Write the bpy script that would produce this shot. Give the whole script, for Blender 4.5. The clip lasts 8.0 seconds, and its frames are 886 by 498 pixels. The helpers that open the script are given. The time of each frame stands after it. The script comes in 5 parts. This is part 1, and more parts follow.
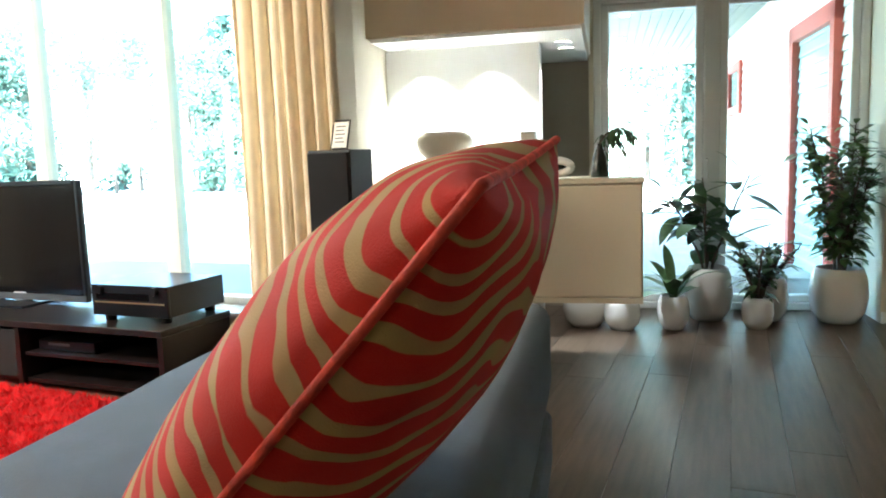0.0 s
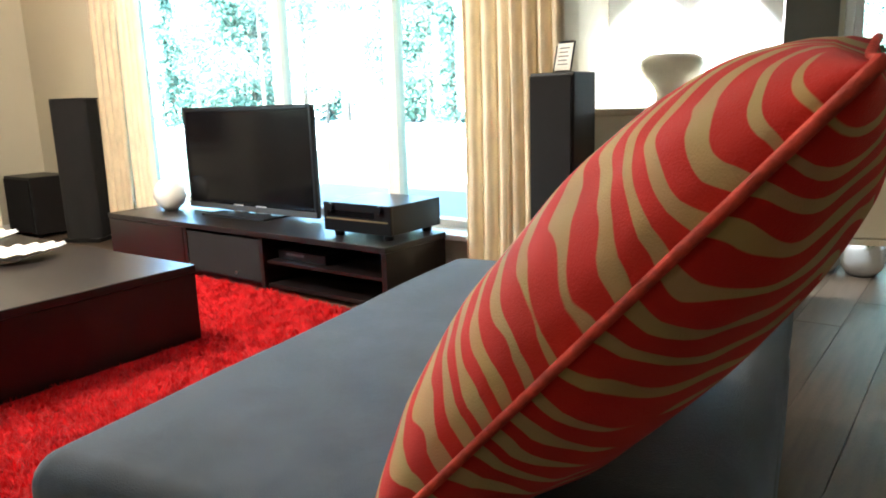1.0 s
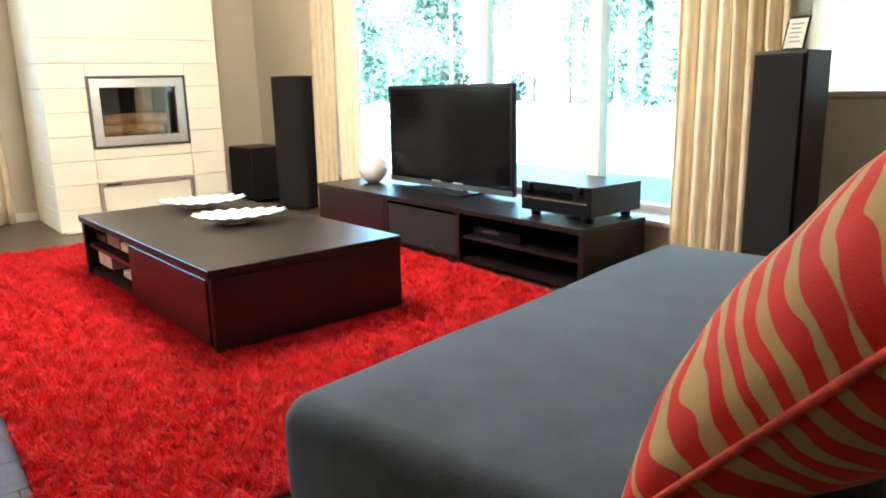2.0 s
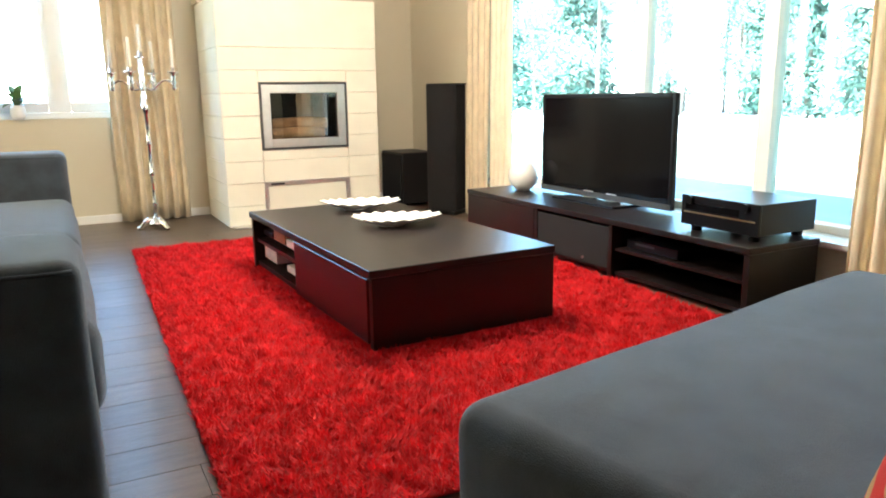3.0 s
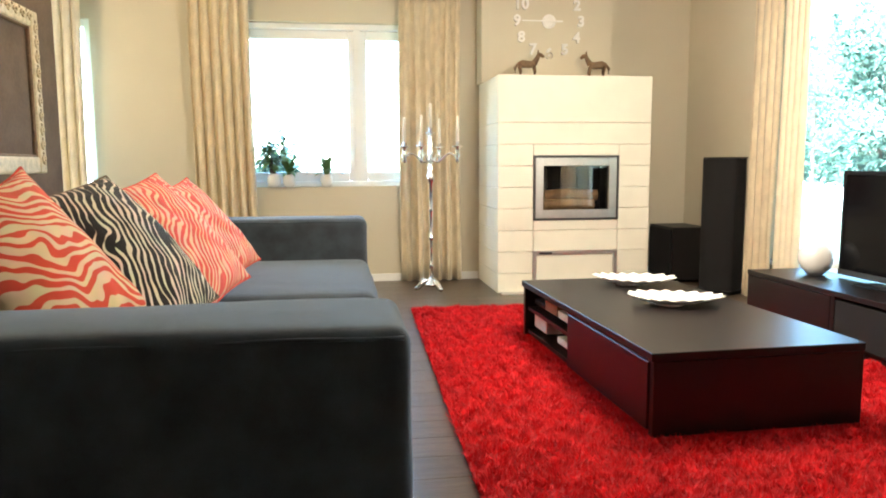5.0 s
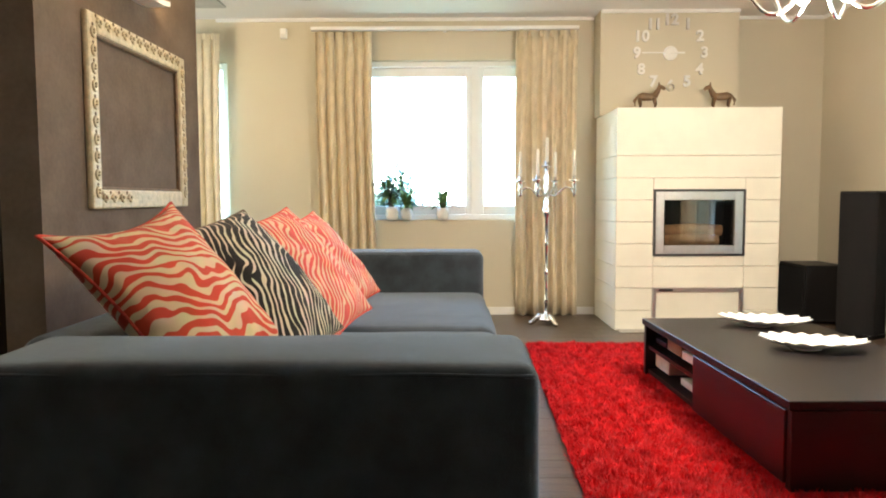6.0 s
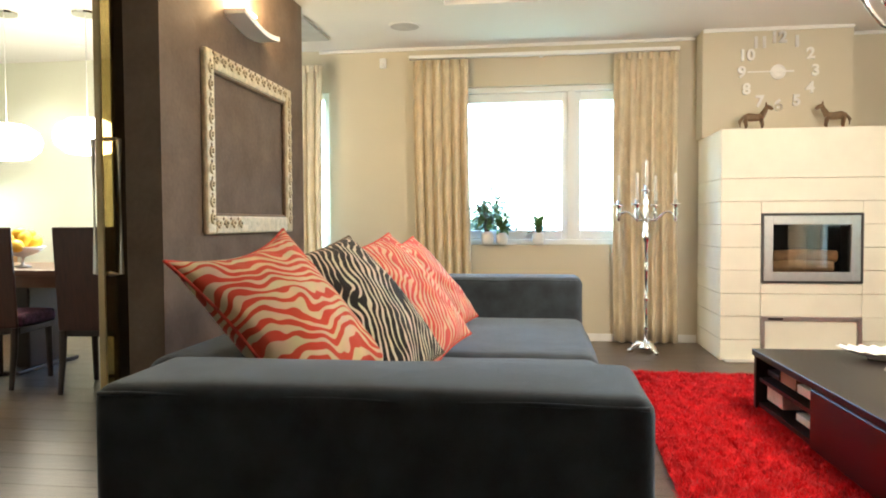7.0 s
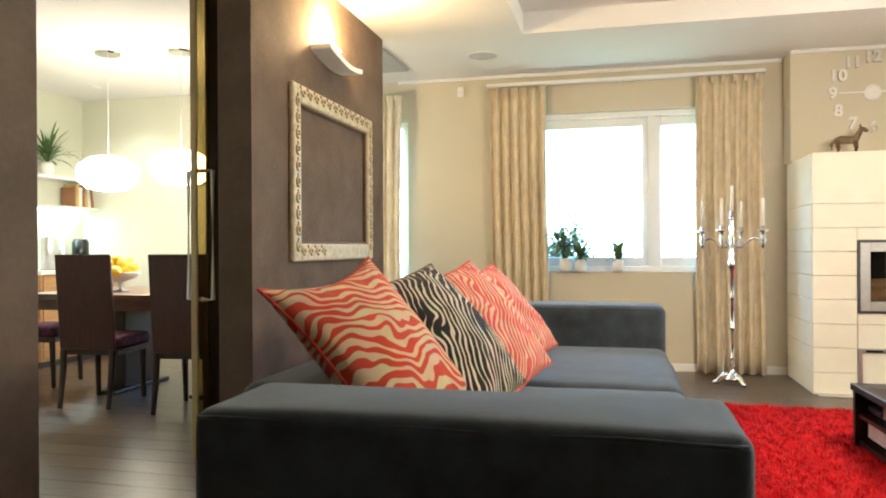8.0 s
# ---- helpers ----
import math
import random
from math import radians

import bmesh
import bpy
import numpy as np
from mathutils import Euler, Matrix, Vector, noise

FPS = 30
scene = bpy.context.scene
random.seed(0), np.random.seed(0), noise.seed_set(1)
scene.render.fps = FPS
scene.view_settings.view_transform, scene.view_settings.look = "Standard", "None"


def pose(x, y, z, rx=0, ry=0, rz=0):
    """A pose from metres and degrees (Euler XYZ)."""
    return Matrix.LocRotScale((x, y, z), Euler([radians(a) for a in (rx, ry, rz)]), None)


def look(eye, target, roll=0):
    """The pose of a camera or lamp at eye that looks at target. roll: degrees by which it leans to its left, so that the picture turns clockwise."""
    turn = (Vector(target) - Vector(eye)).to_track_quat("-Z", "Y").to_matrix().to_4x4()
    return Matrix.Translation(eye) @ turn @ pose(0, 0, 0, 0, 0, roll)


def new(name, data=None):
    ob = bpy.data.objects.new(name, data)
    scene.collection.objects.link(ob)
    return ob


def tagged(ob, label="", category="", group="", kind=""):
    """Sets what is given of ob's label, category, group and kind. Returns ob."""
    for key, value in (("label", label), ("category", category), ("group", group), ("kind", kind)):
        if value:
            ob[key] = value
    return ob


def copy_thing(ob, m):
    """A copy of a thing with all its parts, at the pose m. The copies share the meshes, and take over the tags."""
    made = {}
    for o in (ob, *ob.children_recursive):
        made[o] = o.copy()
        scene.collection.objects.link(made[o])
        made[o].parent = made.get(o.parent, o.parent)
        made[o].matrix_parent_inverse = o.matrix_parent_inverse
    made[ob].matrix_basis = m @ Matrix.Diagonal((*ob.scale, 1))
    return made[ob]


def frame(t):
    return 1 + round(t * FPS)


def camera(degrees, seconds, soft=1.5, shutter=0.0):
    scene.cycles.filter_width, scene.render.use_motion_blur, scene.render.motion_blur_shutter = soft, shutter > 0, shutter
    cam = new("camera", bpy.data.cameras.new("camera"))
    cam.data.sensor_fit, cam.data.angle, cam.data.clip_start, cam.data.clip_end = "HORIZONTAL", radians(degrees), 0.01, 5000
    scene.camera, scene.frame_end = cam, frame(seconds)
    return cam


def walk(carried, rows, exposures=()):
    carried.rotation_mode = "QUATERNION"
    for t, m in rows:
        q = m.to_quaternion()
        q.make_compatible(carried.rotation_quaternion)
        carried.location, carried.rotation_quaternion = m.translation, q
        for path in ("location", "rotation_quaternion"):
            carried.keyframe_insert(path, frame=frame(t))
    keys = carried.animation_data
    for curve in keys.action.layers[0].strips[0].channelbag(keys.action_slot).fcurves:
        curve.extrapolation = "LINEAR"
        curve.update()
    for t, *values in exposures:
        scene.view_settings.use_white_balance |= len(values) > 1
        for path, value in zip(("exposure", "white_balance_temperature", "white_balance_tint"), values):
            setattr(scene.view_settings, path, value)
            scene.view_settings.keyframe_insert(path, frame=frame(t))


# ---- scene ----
cam = camera(63.0, 8.0, soft=1.9)
PATH = [
    (0, (0.123, 0.590, 1.049), (-0.618, 2.432, 0.806), -1.9),
    (0.5, (0.068, 0.578, 1.031), (-0.908, 2.291, 0.691), -2.1),
    (1, (0.017, 0.546, 1.017), (-1.169, 2.104, 0.610), -1.9),
    (1.5, (-0.024, 0.505, 1.013), (-1.394, 1.894, 0.569), -1.8),
    (2, (-0.056, 0.467, 1.011), (-1.579, 1.685, 0.568), -1.4),
    (3.5, (-0.123, 0.351, 1.030), (-1.934, 1.110, 0.645), -0.7),
    (4, (-0.131, 0.304, 1.046), (-2.012, 0.895, 0.712), -0.6),
    (4.5, (-0.138, 0.280, 1.053), (-2.068, 0.719, 0.771), -0.4),
    (6, (-0.142, 0.215, 1.069), (-2.137, 0.199, 0.929), -0.2),
    (6.5, (-0.139, 0.193, 1.074), (-2.131, 0.050, 0.966), -0.2),
    (7, (-0.136, 0.168, 1.079), (-2.117, -0.096, 1.005), -0.3),
    (7.5, (-0.127, 0.151, 1.088), (-2.093, -0.213, 1.044), -0.2),
    (8, (-0.118, 0.136, 1.092), (-2.063, -0.327, 1.089), -0.3),
]
walk(cam, [(t, look(e, g, r)) for t, e, g, r in PATH], [(0, 5.35, 6000, 8), (2, 5.2, 6000, 8), (4.5, 5.05, 6100, 8), (6.5, 4.85, 6200, 10), (8, 4.8, 6200, 10)])

# ---- light ----
world = bpy.data.worlds.new("sky")
scene.world = world
world.use_nodes = True
_sky = world.node_tree.nodes.new("ShaderNodeTexSky")
_sky.sky_type, _sky.sun_disc = "NISHITA", False
_sky.sun_elevation, _sky.sun_rotation = radians(56), radians(176)
_bg = world.node_tree.nodes["Background"]
_bg.inputs["Strength"].default_value = 0.15
world.node_tree.links.new(_sky.outputs[0], _bg.inputs["Color"])
sun = new("sun", bpy.data.lights.new("sun", "SUN"))
sun.data.energy, sun.data.angle, sun.data.color = 4.0, radians(0.6), (1, 0.95, 0.88)
_az, _el = radians(176), radians(56)
sun.matrix_world = look((0, 0, 30), (-math.sin(_az) * 20, -math.cos(_az) * 20, 30 - math.tan(_el) * 20))


def lamp(name, kind, eye, target, watts, color=(1, 0.82, 0.6), size=0.05, spot=100, blend=0.6):
    data = bpy.data.lights.new(name, kind)
    data.energy, data.color = watts, color
    if kind == "AREA":
        data.size = size
    else:
        data.shadow_soft_size = size
    if kind == "SPOT":
        data.spot_size, data.spot_blend = radians(spot), blend
    ob = new(name, data)
    ob.matrix_world = look(eye, target)
    return ob


# ---- materials ----
def mat(name, color, rough=0.6, metal=0.0, var=0.12, scale=8.0, bump=0.1, bscale=120.0, spec=0.5, sheen=0.0, stretch=(1, 1, 1), per=0.0, coat=0.0):
    """Principled surface with broad stains, fine grain, relief and a random step from piece to piece."""
    m = bpy.data.materials.new(name)
    m.use_nodes = True
    nt = m.node_tree
    N, L = nt.nodes, nt.links
    p = N["Principled BSDF"]
    p.inputs["Roughness"].default_value, p.inputs["Metallic"].default_value = rough, metal
    p.inputs["Specular IOR Level"].default_value = spec
    p.inputs["Sheen Weight"].default_value = sheen
    p.inputs["Coat Weight"].default_value = coat
    tc, mp = N.new("ShaderNodeTexCoord"), N.new("ShaderNodeMapping")
    mp.inputs["Scale"].default_value = stretch
    L.new(tc.outputs["Object"], mp.inputs["Vector"])
    n1, n2 = N.new("ShaderNodeTexNoise"), N.new("ShaderNodeTexNoise")
    n1.inputs["Scale"].default_value, n1.inputs["Detail"].default_value = scale, 4
    n2.inputs["Scale"].default_value, n2.inputs["Detail"].default_value = bscale, 3
    L.new(mp.outputs[0], n1.inputs["Vector"])
    L.new(mp.outputs[0], n2.inputs["Vector"])
    add = N.new("ShaderNodeMath")
    add.operation = "ADD"
    L.new(n1.outputs[0], add.inputs[0])
    if per:
        oi, mul = N.new("ShaderNodeObjectInfo"), N.new("ShaderNodeMath")
        mul.operation = "MULTIPLY_ADD"
        mul.inputs[1].default_value, mul.inputs[2].default_value = per, -per / 2
        L.new(oi.outputs["Random"], mul.inputs[0])
        L.new(mul.outputs[0], add.inputs[1])
    else:
        mul = N.new("ShaderNodeMath")
        mul.operation = "MULTIPLY_ADD"
        mul.inputs[1].default_value, mul.inputs[2].default_value = 0.4, -0.2
        L.new(n2.outputs[0], mul.inputs[0])
        L.new(mul.outputs[0], add.inputs[1])
    mr = N.new("ShaderNodeMapRange")
    mr.inputs["From Min"].default_value, mr.inputs["From Max"].default_value = 0.25, 0.75
    mr.inputs["To Min"].default_value, mr.inputs["To Max"].default_value = 1 - var, 1 + var
    L.new(add.outputs[0], mr.inputs["Value"])
    mix = N.new("ShaderNodeVectorMath")
    mix.operation = "SCALE"
    mix.inputs[0].default_value = color
    L.new(mr.outputs[0], mix.inputs["Scale"])
    L.new(mix.outputs[0], p.inputs["Base Color"])
    if bump:
        b = N.new("ShaderNodeBump")
        b.inputs["Strength"].default_value, b.inputs["Distance"].default_value = bump, 0.01
        L.new(n2.outputs[0], b.inputs["Height"])
        L.new(b.outputs[0], p.inputs["Normal"])
    return m


def stripe_mat(name, ground, stripe, period=0.05, slant=0.6, cut=0.2, seed=0.0, warp=0.10, arc=0.0):
    """Woven cloth with a zebra print: slanting bands bent by broad noise, which swell, fork and taper out."""
    m = mat(name, ground, rough=0.8, var=0.08, bscale=500, bump=0.25, sheen=0.08, spec=0.15)
    nt = m.node_tree
    N, L = nt.nodes, nt.links
    p = N["Principled BSDF"]

    def vmath(op, a, b):
        n = N.new("ShaderNodeVectorMath")
        n.operation = op
        for k, v in enumerate((a, b)):
            if isinstance(v, tuple):
                n.inputs[k].default_value = v
            else:
                L.new(v, n.inputs[k])
        return n

    def math_(op, a, b, c=0.0):
        n = N.new("ShaderNodeMath")
        n.operation = op
        for k, v in enumerate((a, b, c)):
            if isinstance(v, (int, float)):
                n.inputs[k].default_value = v
            else:
                L.new(v, n.inputs[k])
        return n.outputs[0]

    tc = N.new("ShaderNodeTexCoord")
    at = vmath("ADD", tc.outputs["Object"], (seed, seed * 1.7, seed * 0.6)).outputs["Vector"]
    broad, fine, edge = (N.new("ShaderNodeTexNoise") for _ in range(3))
    for n, sc, de in ((broad, 6.0, 0.6), (fine, 15.0, 0.5), (edge, 9.0, 1.0)):
        n.inputs["Scale"].default_value, n.inputs["Detail"].default_value = sc, de
        L.new(at, n.inputs["Vector"])
    flat = vmath("MULTIPLY", tc.outputs["Object"], (1, 1, 0.35)).outputs["Vector"]
    size = math.hypot(slant, 1.0)
    along = vmath("DOT_PRODUCT", flat, (-slant / size, 1.0 / size, 0.25)).outputs["Value"]
    bend = vmath("LENGTH", vmath("SUBTRACT", flat, (-0.35, -0.30, 0.0)).outputs["Vector"], (0.0, 0.0, 0.0)).outputs["Value"]
    along = math_("MULTIPLY_ADD", bend, arc, along)
    along = math_("MULTIPLY_ADD", broad.outputs[0], warp, along)
    along = math_("MULTIPLY_ADD", fine.outputs[0], warp * 0.22, along)
    wave = math_("SINE", math_("MULTIPLY", along, 2 * math.pi / period), 0.0)
    swell = math_("MULTIPLY_ADD", edge.outputs[0], 3.2, -1.6)
    wave = math_("ADD", wave, swell)
    r = N.new("ShaderNodeValToRGB")
    r.color_ramp.elements[0].position, r.color_ramp.elements[1].position = 0.46, 0.54
    r.color_ramp.elements[0].color, r.color_ramp.elements[1].color = (*ground, 1), (*stripe, 1)
    L.new(math_("MULTIPLY_ADD", wave, 0.5, 0.5 - cut * 0.5), r.inputs["Fac"])
    worn = N.new("ShaderNodeMix")
    worn.data_type, worn.blend_type = "RGBA", "MULTIPLY"
    worn.inputs["Factor"].default_value = 0.35
    L.new(r.outputs[0], worn.inputs["A"])
    L.new(fine.outputs["Color"], worn.inputs["B"])
    L.new(worn.outputs["Result"], p.inputs["Base Color"])
    return m


def glow_mat(name, color, strength):
    m = bpy.data.materials.new(name)
    m.use_nodes = True
    p = m.node_tree.nodes["Principled BSDF"]
    p.inputs["Base Color"].default_value = (*color, 1)
    p.inputs["Emission Color"].default_value = (*color, 1)
    p.inputs["Emission Strength"].default_value = strength
    return m


def glass_mat(name, tint=(0.84, 0.95, 0.97), gloss=0.05):
    m = bpy.data.materials.new(name)
    m.use_nodes = True
    nt = m.node_tree
    nt.nodes.clear()
    out, mix = nt.nodes.new("ShaderNodeOutputMaterial"), nt.nodes.new("ShaderNodeMixShader")
    tr, gl = nt.nodes.new("ShaderNodeBsdfTransparent"), nt.nodes.new("ShaderNodeBsdfGlossy")
    mix.inputs[0].default_value = gloss
    gl.inputs["Roughness"].default_value = 0.02
    tr.inputs["Color"].default_value = (*tint, 1)
    nt.links.new(tr.outputs[0], mix.inputs[1])
    nt.links.new(gl.outputs[0], mix.inputs[2])
    nt.links.new(mix.outputs[0], out.inputs[0])
    return m


M_WALL = mat("beige_wall_paint", (0.585, 0.535, 0.415), 0.85, var=0.04, scale=1.5, bump=0.05, bscale=300)
M_DINE = mat("pale_green_white_paint", (0.70, 0.71, 0.58), 0.85, var=0.03, scale=1.5, bump=0.05, bscale=300)
M_LAWN = mat("mown_lawn", (0.075, 0.090, 0.055), 0.95, var=0.4, scale=1.5, bump=0.5, bscale=25)
M_WALLW = mat("white_wall_paint", (0.80, 0.80, 0.78), 0.8, var=0.03, scale=1.5, bump=0.05, bscale=300)
M_TAUPE = mat("taupe_plaster", (0.150, 0.106, 0.077), 0.85, var=0.20, scale=4.5, bump=0.12, bscale=40, spec=0.15)
M_CEIL = mat("white_ceiling_paint", (0.78, 0.77, 0.74), 0.9, var=0.02, scale=1.0, bump=0.03, bscale=200)
M_TRIM = mat("white_trim_paint", (0.80, 0.80, 0.78), 0.4, var=0.03, bump=0.03)
M_FLOOR = mat("dark_oiled_oak", (0.090, 0.064, 0.045), 0.30, var=0.35, scale=5, bump=0.15, bscale=60, stretch=(8, 0.7, 1), per=0.4)
M_WENGE = mat("wenge_veneer", (0.010, 0.007, 0.007), 0.34, var=0.25, scale=20, bump=0.06, bscale=90, stretch=(0.6, 8, 8), spec=0.35)
M_RED_DOOR = mat("dark_burgundy_lacquer", (0.016, 0.004, 0.005), 0.35, var=0.15, scale=12, bump=0.04, stretch=(0.6, 6, 6))
M_BLACK = mat("black_plastic", (0.005, 0.005, 0.006), 0.30, var=0.1, bump=0.02, spec=0.22)
M_SCREEN = mat("tv_screen_glass", (0.004, 0.004, 0.005), 0.12, var=0.05, bump=0.0, spec=0.12)
M_BLKWOOD = mat("black_ash_veneer", (0.008, 0.007, 0.007), 0.45, var=0.2, scale=15, bump=0.05, stretch=(6, 6, 0.6))
M_GRILLE = mat("black_speaker_cloth", (0.007, 0.007, 0.008), 0.95, var=0.1, bump=0.3, bscale=900)
M_SOFA = mat("charcoal_sofa_fabric", (0.038, 0.049, 0.061), 0.85, var=0.42, scale=9, bump=0.3, bscale=450, sheen=0.45, spec=0.2)
M_SOFA.node_tree.nodes["Principled BSDF"].inputs["Sheen Tint"].default_value = (0.66, 0.78, 0.92, 1)
M_RUG = mat("red_shag_pile", (0.68, 0.013, 0.020), 0.75, var=0.40, scale=16, bump=0.0, sheen=0.15, spec=0.2)
_n = M_RUG.node_tree
_tl, _mx = _n.nodes.new("ShaderNodeBsdfTranslucent"), _n.nodes.new("ShaderNodeMixShader")
_tl.inputs["Color"].default_value = (0.68, 0.013, 0.020, 1)
_mx.inputs[0].default_value = 0.30
_n.links.new(_n.nodes["Principled BSDF"].outputs[0], _mx.inputs[1])
_n.links.new(_tl.outputs[0], _mx.inputs[2])
_n.links.new(_mx.outputs[0], _n.nodes["Material Output"].inputs["Surface"])
M_RUGB = mat("red_rug_backing", (0.42, 0.010, 0.014), 0.95, var=0.2)
M_STONE = mat("cream_limestone_block", (0.83, 0.805, 0.68), 0.6, var=0.04, scale=5, bump=0.12, bscale=90, per=0.04)
M_GROUT = mat("pale_grout", (0.66, 0.61, 0.51), 0.9, var=0.1)
M_STEEL = mat("brushed_steel", (0.66, 0.65, 0.63), 0.38, 1.0, var=0.06, scale=30, bump=0.03, bscale=200)
M_CHROME = mat("polished_chrome", (0.82, 0.81, 0.79), 0.07, 1.0, var=0.03, bump=0.0)
M_DARKMET = mat("dark_grey_metal", (0.10, 0.10, 0.10), 0.45, 0.7, var=0.1)
M_FIRE = mat("smoked_firebox_glass", (0.012, 0.012, 0.012), 0.06, var=0.05, bump=0.0)
M_LOG = mat("birch_log", (0.42, 0.27, 0.15), 0.8, var=0.3, scale=14, bump=0.4, bscale=50)
M_CURT = mat("beige_jacquard_curtain", (0.64, 0.54, 0.37), 0.6, var=0.16, scale=17, bump=0.15, bscale=220, sheen=0.35, stretch=(1, 1, 0.55))
M_SHEER = mat("cream_curtain", (0.84, 0.75, 0.56), 0.7, var=0.12, scale=9, bump=0.1, bscale=300, sheen=0.2)
M_WAX = mat("ivory_candle_wax", (0.80, 0.77, 0.68), 0.5, var=0.04, bump=0.0)
M_CERAM = mat("glossy_white_ceramic", (0.80, 0.79, 0.76), 0.2, var=0.03, bump=0.02)
M_CREAMV = mat("cream_ceramic", (0.72, 0.66, 0.54), 0.3, var=0.06, bump=0.03)
M_SHELL = mat("white_glazed_shell", (0.84, 0.83, 0.80), 0.35, var=0.05, bump=0.1, bscale=40)
M_LEAF = mat("dark_green_leaf", (0.055, 0.115, 0.040), 0.4, var=0.35, scale=20, bump=0.1, bscale=60)
M_LEAF2 = mat("fresh_green_leaf", (0.09, 0.17, 0.05), 0.45, var=0.35, scale=20, bump=0.1, bscale=60)
M_SPRUCE = mat("spruce_needles", (0.036, 0.080, 0.058), 0.8, var=0.5, scale=1.2, bump=0.0)
M_BIRCH = mat("spring_foliage", (0.12, 0.18, 0.145), 0.8, var=0.5, scale=0.8, bump=0.0)
M_BARK = mat("grey_brown_bark", (0.10, 0.075, 0.055), 0.9, var=0.3, bump=0.5, bscale=30)
M_SOIL = mat("potting_soil", (0.04, 0.028, 0.02), 0.95, var=0.3, bump=0.5)
M_YARD = mat("pale_gravel_yard", (0.46, 0.44, 0.40), 0.95, var=0.2, scale=0.3, bump=0.3, bscale=20)
M_SIDING = mat("white_timber_siding", (0.80, 0.79, 0.75), 0.6, var=0.05, scale=3, bump=0.1, bscale=50)
M_REDTRIM = mat("red_painted_timber", (0.46, 0.06, 0.035), 0.5, var=0.12, bump=0.1)
M_PORCH = mat("grey_green_boarding", (0.20, 0.21, 0.17), 0.7, var=0.25, scale=4, bump=0.1, stretch=(6, 1, 1))
M_BOARD = mat("cream_lacquered_board", (0.66, 0.58, 0.44), 0.3, var=0.04, scale=3, bump=0.02)
M_BULK = mat("sand_lacquered_panel", (0.55, 0.44, 0.31), 0.45, var=0.04, scale=2, bump=0.02)
M_ORN = mat("antique_cream_gilt", (0.60, 0.49, 0.31), 0.45, var=0.25, scale=25, bump=0.3, bscale=60)
# patina of the inner lip, and painted shade beside the scrolls
M_ORND = mat("brown_patina_and_shade", (0.17, 0.10, 0.05), 0.6, var=0.3, scale=30)
M_DCHAIR = mat("dark_mahogany", (0.075, 0.026, 0.018), 0.35, var=0.25, scale=10, bump=0.06, stretch=(6, 6, 0.7))
M_DLEG = mat("dark_brown_chair_wood", (0.035, 0.018, 0.014), 0.4, var=0.2)
M_FLORAL = mat("plum_patterned_cloth", (0.10, 0.03, 0.06), 0.9, var=0.8, scale=28, bump=0.2)
M_DTABLE = mat("brown_oak_tabletop", (0.16, 0.09, 0.055), 0.35, var=0.25, scale=8, bump=0.05, stretch=(6, 0.8, 1))
M_OAKD = mat("honey_oak", (0.44, 0.24, 0.10), 0.45, var=0.2, scale=8, bump=0.05, stretch=(0.8, 6, 6))
M_SATIN = mat("satin_nickel", (0.84, 0.82, 0.77), 0.28, 0.85, var=0.04)
M_DOORG = mat("pale_bronze_profile", (0.50, 0.38, 0.18), 0.35, var=0.08, bump=0.0)
M_DOORE = mat("dark_bronze_edge", (0.05, 0.035, 0.022), 0.35, 0.4, var=0.1)
M_HORSE = mat("brown_carved_wood", (0.17, 0.105, 0.055), 0.5, var=0.25, scale=30, bump=0.2)
M_YELLOW = mat("yellow_fruit", (0.80, 0.50, 0.03), 0.5, var=0.15, scale=20)
M_PAPER = mat("printed_paper", (0.70, 0.68, 0.62), 0.7, var=0.15, scale=30)
M_BOOKA = mat("brown_book_cloth", (0.30, 0.15, 0.07), 0.8, var=0.2)
M_BOOKB = mat("ochre_book_cloth", (0.50, 0.36, 0.12), 0.8, var=0.2)
M_PEWTER = mat("dark_green_glass_bottle", (0.008, 0.016, 0.012), 0.2, var=0.1)
M_GLASS = glass_mat("window_glass")
M_TINT = glass_mat("bronze_tinted_door_glass", (0.60, 0.52, 0.32), 0.10)
M_FIREGL = glass_mat("firebox_glass", (0.86, 0.84, 0.80), 0.12)
M_PRED = stripe_mat("red_tan_zebra_cloth", (0.62, 0.022, 0.014), (0.52, 0.33, 0.14), 0.040, -0.45, 0.40, 2.3, 0.13, 0.0)
M_PRED2 = stripe_mat("red_cream_zebra_cloth", (0.68, 0.075, 0.035), (0.78, 0.56, 0.34), 0.040, 0.65, 0.20, 1.9, 0.22, 0.25)
M_PRED3 = stripe_mat("pink_cream_zebra_cloth", (0.70, 0.095, 0.075), (0.76, 0.50, 0.34), 0.036, -1.2, 0.2, 4.4, 0.18, 0.2)
M_PBLK = stripe_mat("black_cream_zebra_cloth", (0.014, 0.011, 0.010), (0.72, 0.62, 0.46), 0.050, -1.8, 0.45, 3.1, 0.20, 0.6)
M_PIPE = mat("red_tan_piping", (0.60, 0.06, 0.035), 0.8, var=0.4, scale=40, bump=0.2)
M_PIPEB = mat("brown_piping", (0.13, 0.09, 0.05), 0.8, var=0.3, scale=40, bump=0.2)
G_LAMP = glow_mat("opal_lamp_glow", (1.0, 0.86, 0.66), 0.8)
G_SPOT = glow_mat("downlight_glow", (1.0, 0.95, 0.86), 3.0)
G_BULB = glow_mat("small_bulb_glow", (1.0, 0.7, 0.75), 1.5)


# ---- mesh helpers ----
def thing(name, label, category, at=(0, 0, 0), rz=0.0, group="", kind=""):
    ob = new(name)
    ob.empty_display_size = 0.05
    ob.matrix_world = pose(*at, 0, 0, rz)
    return tagged(ob, label, category, group, kind)


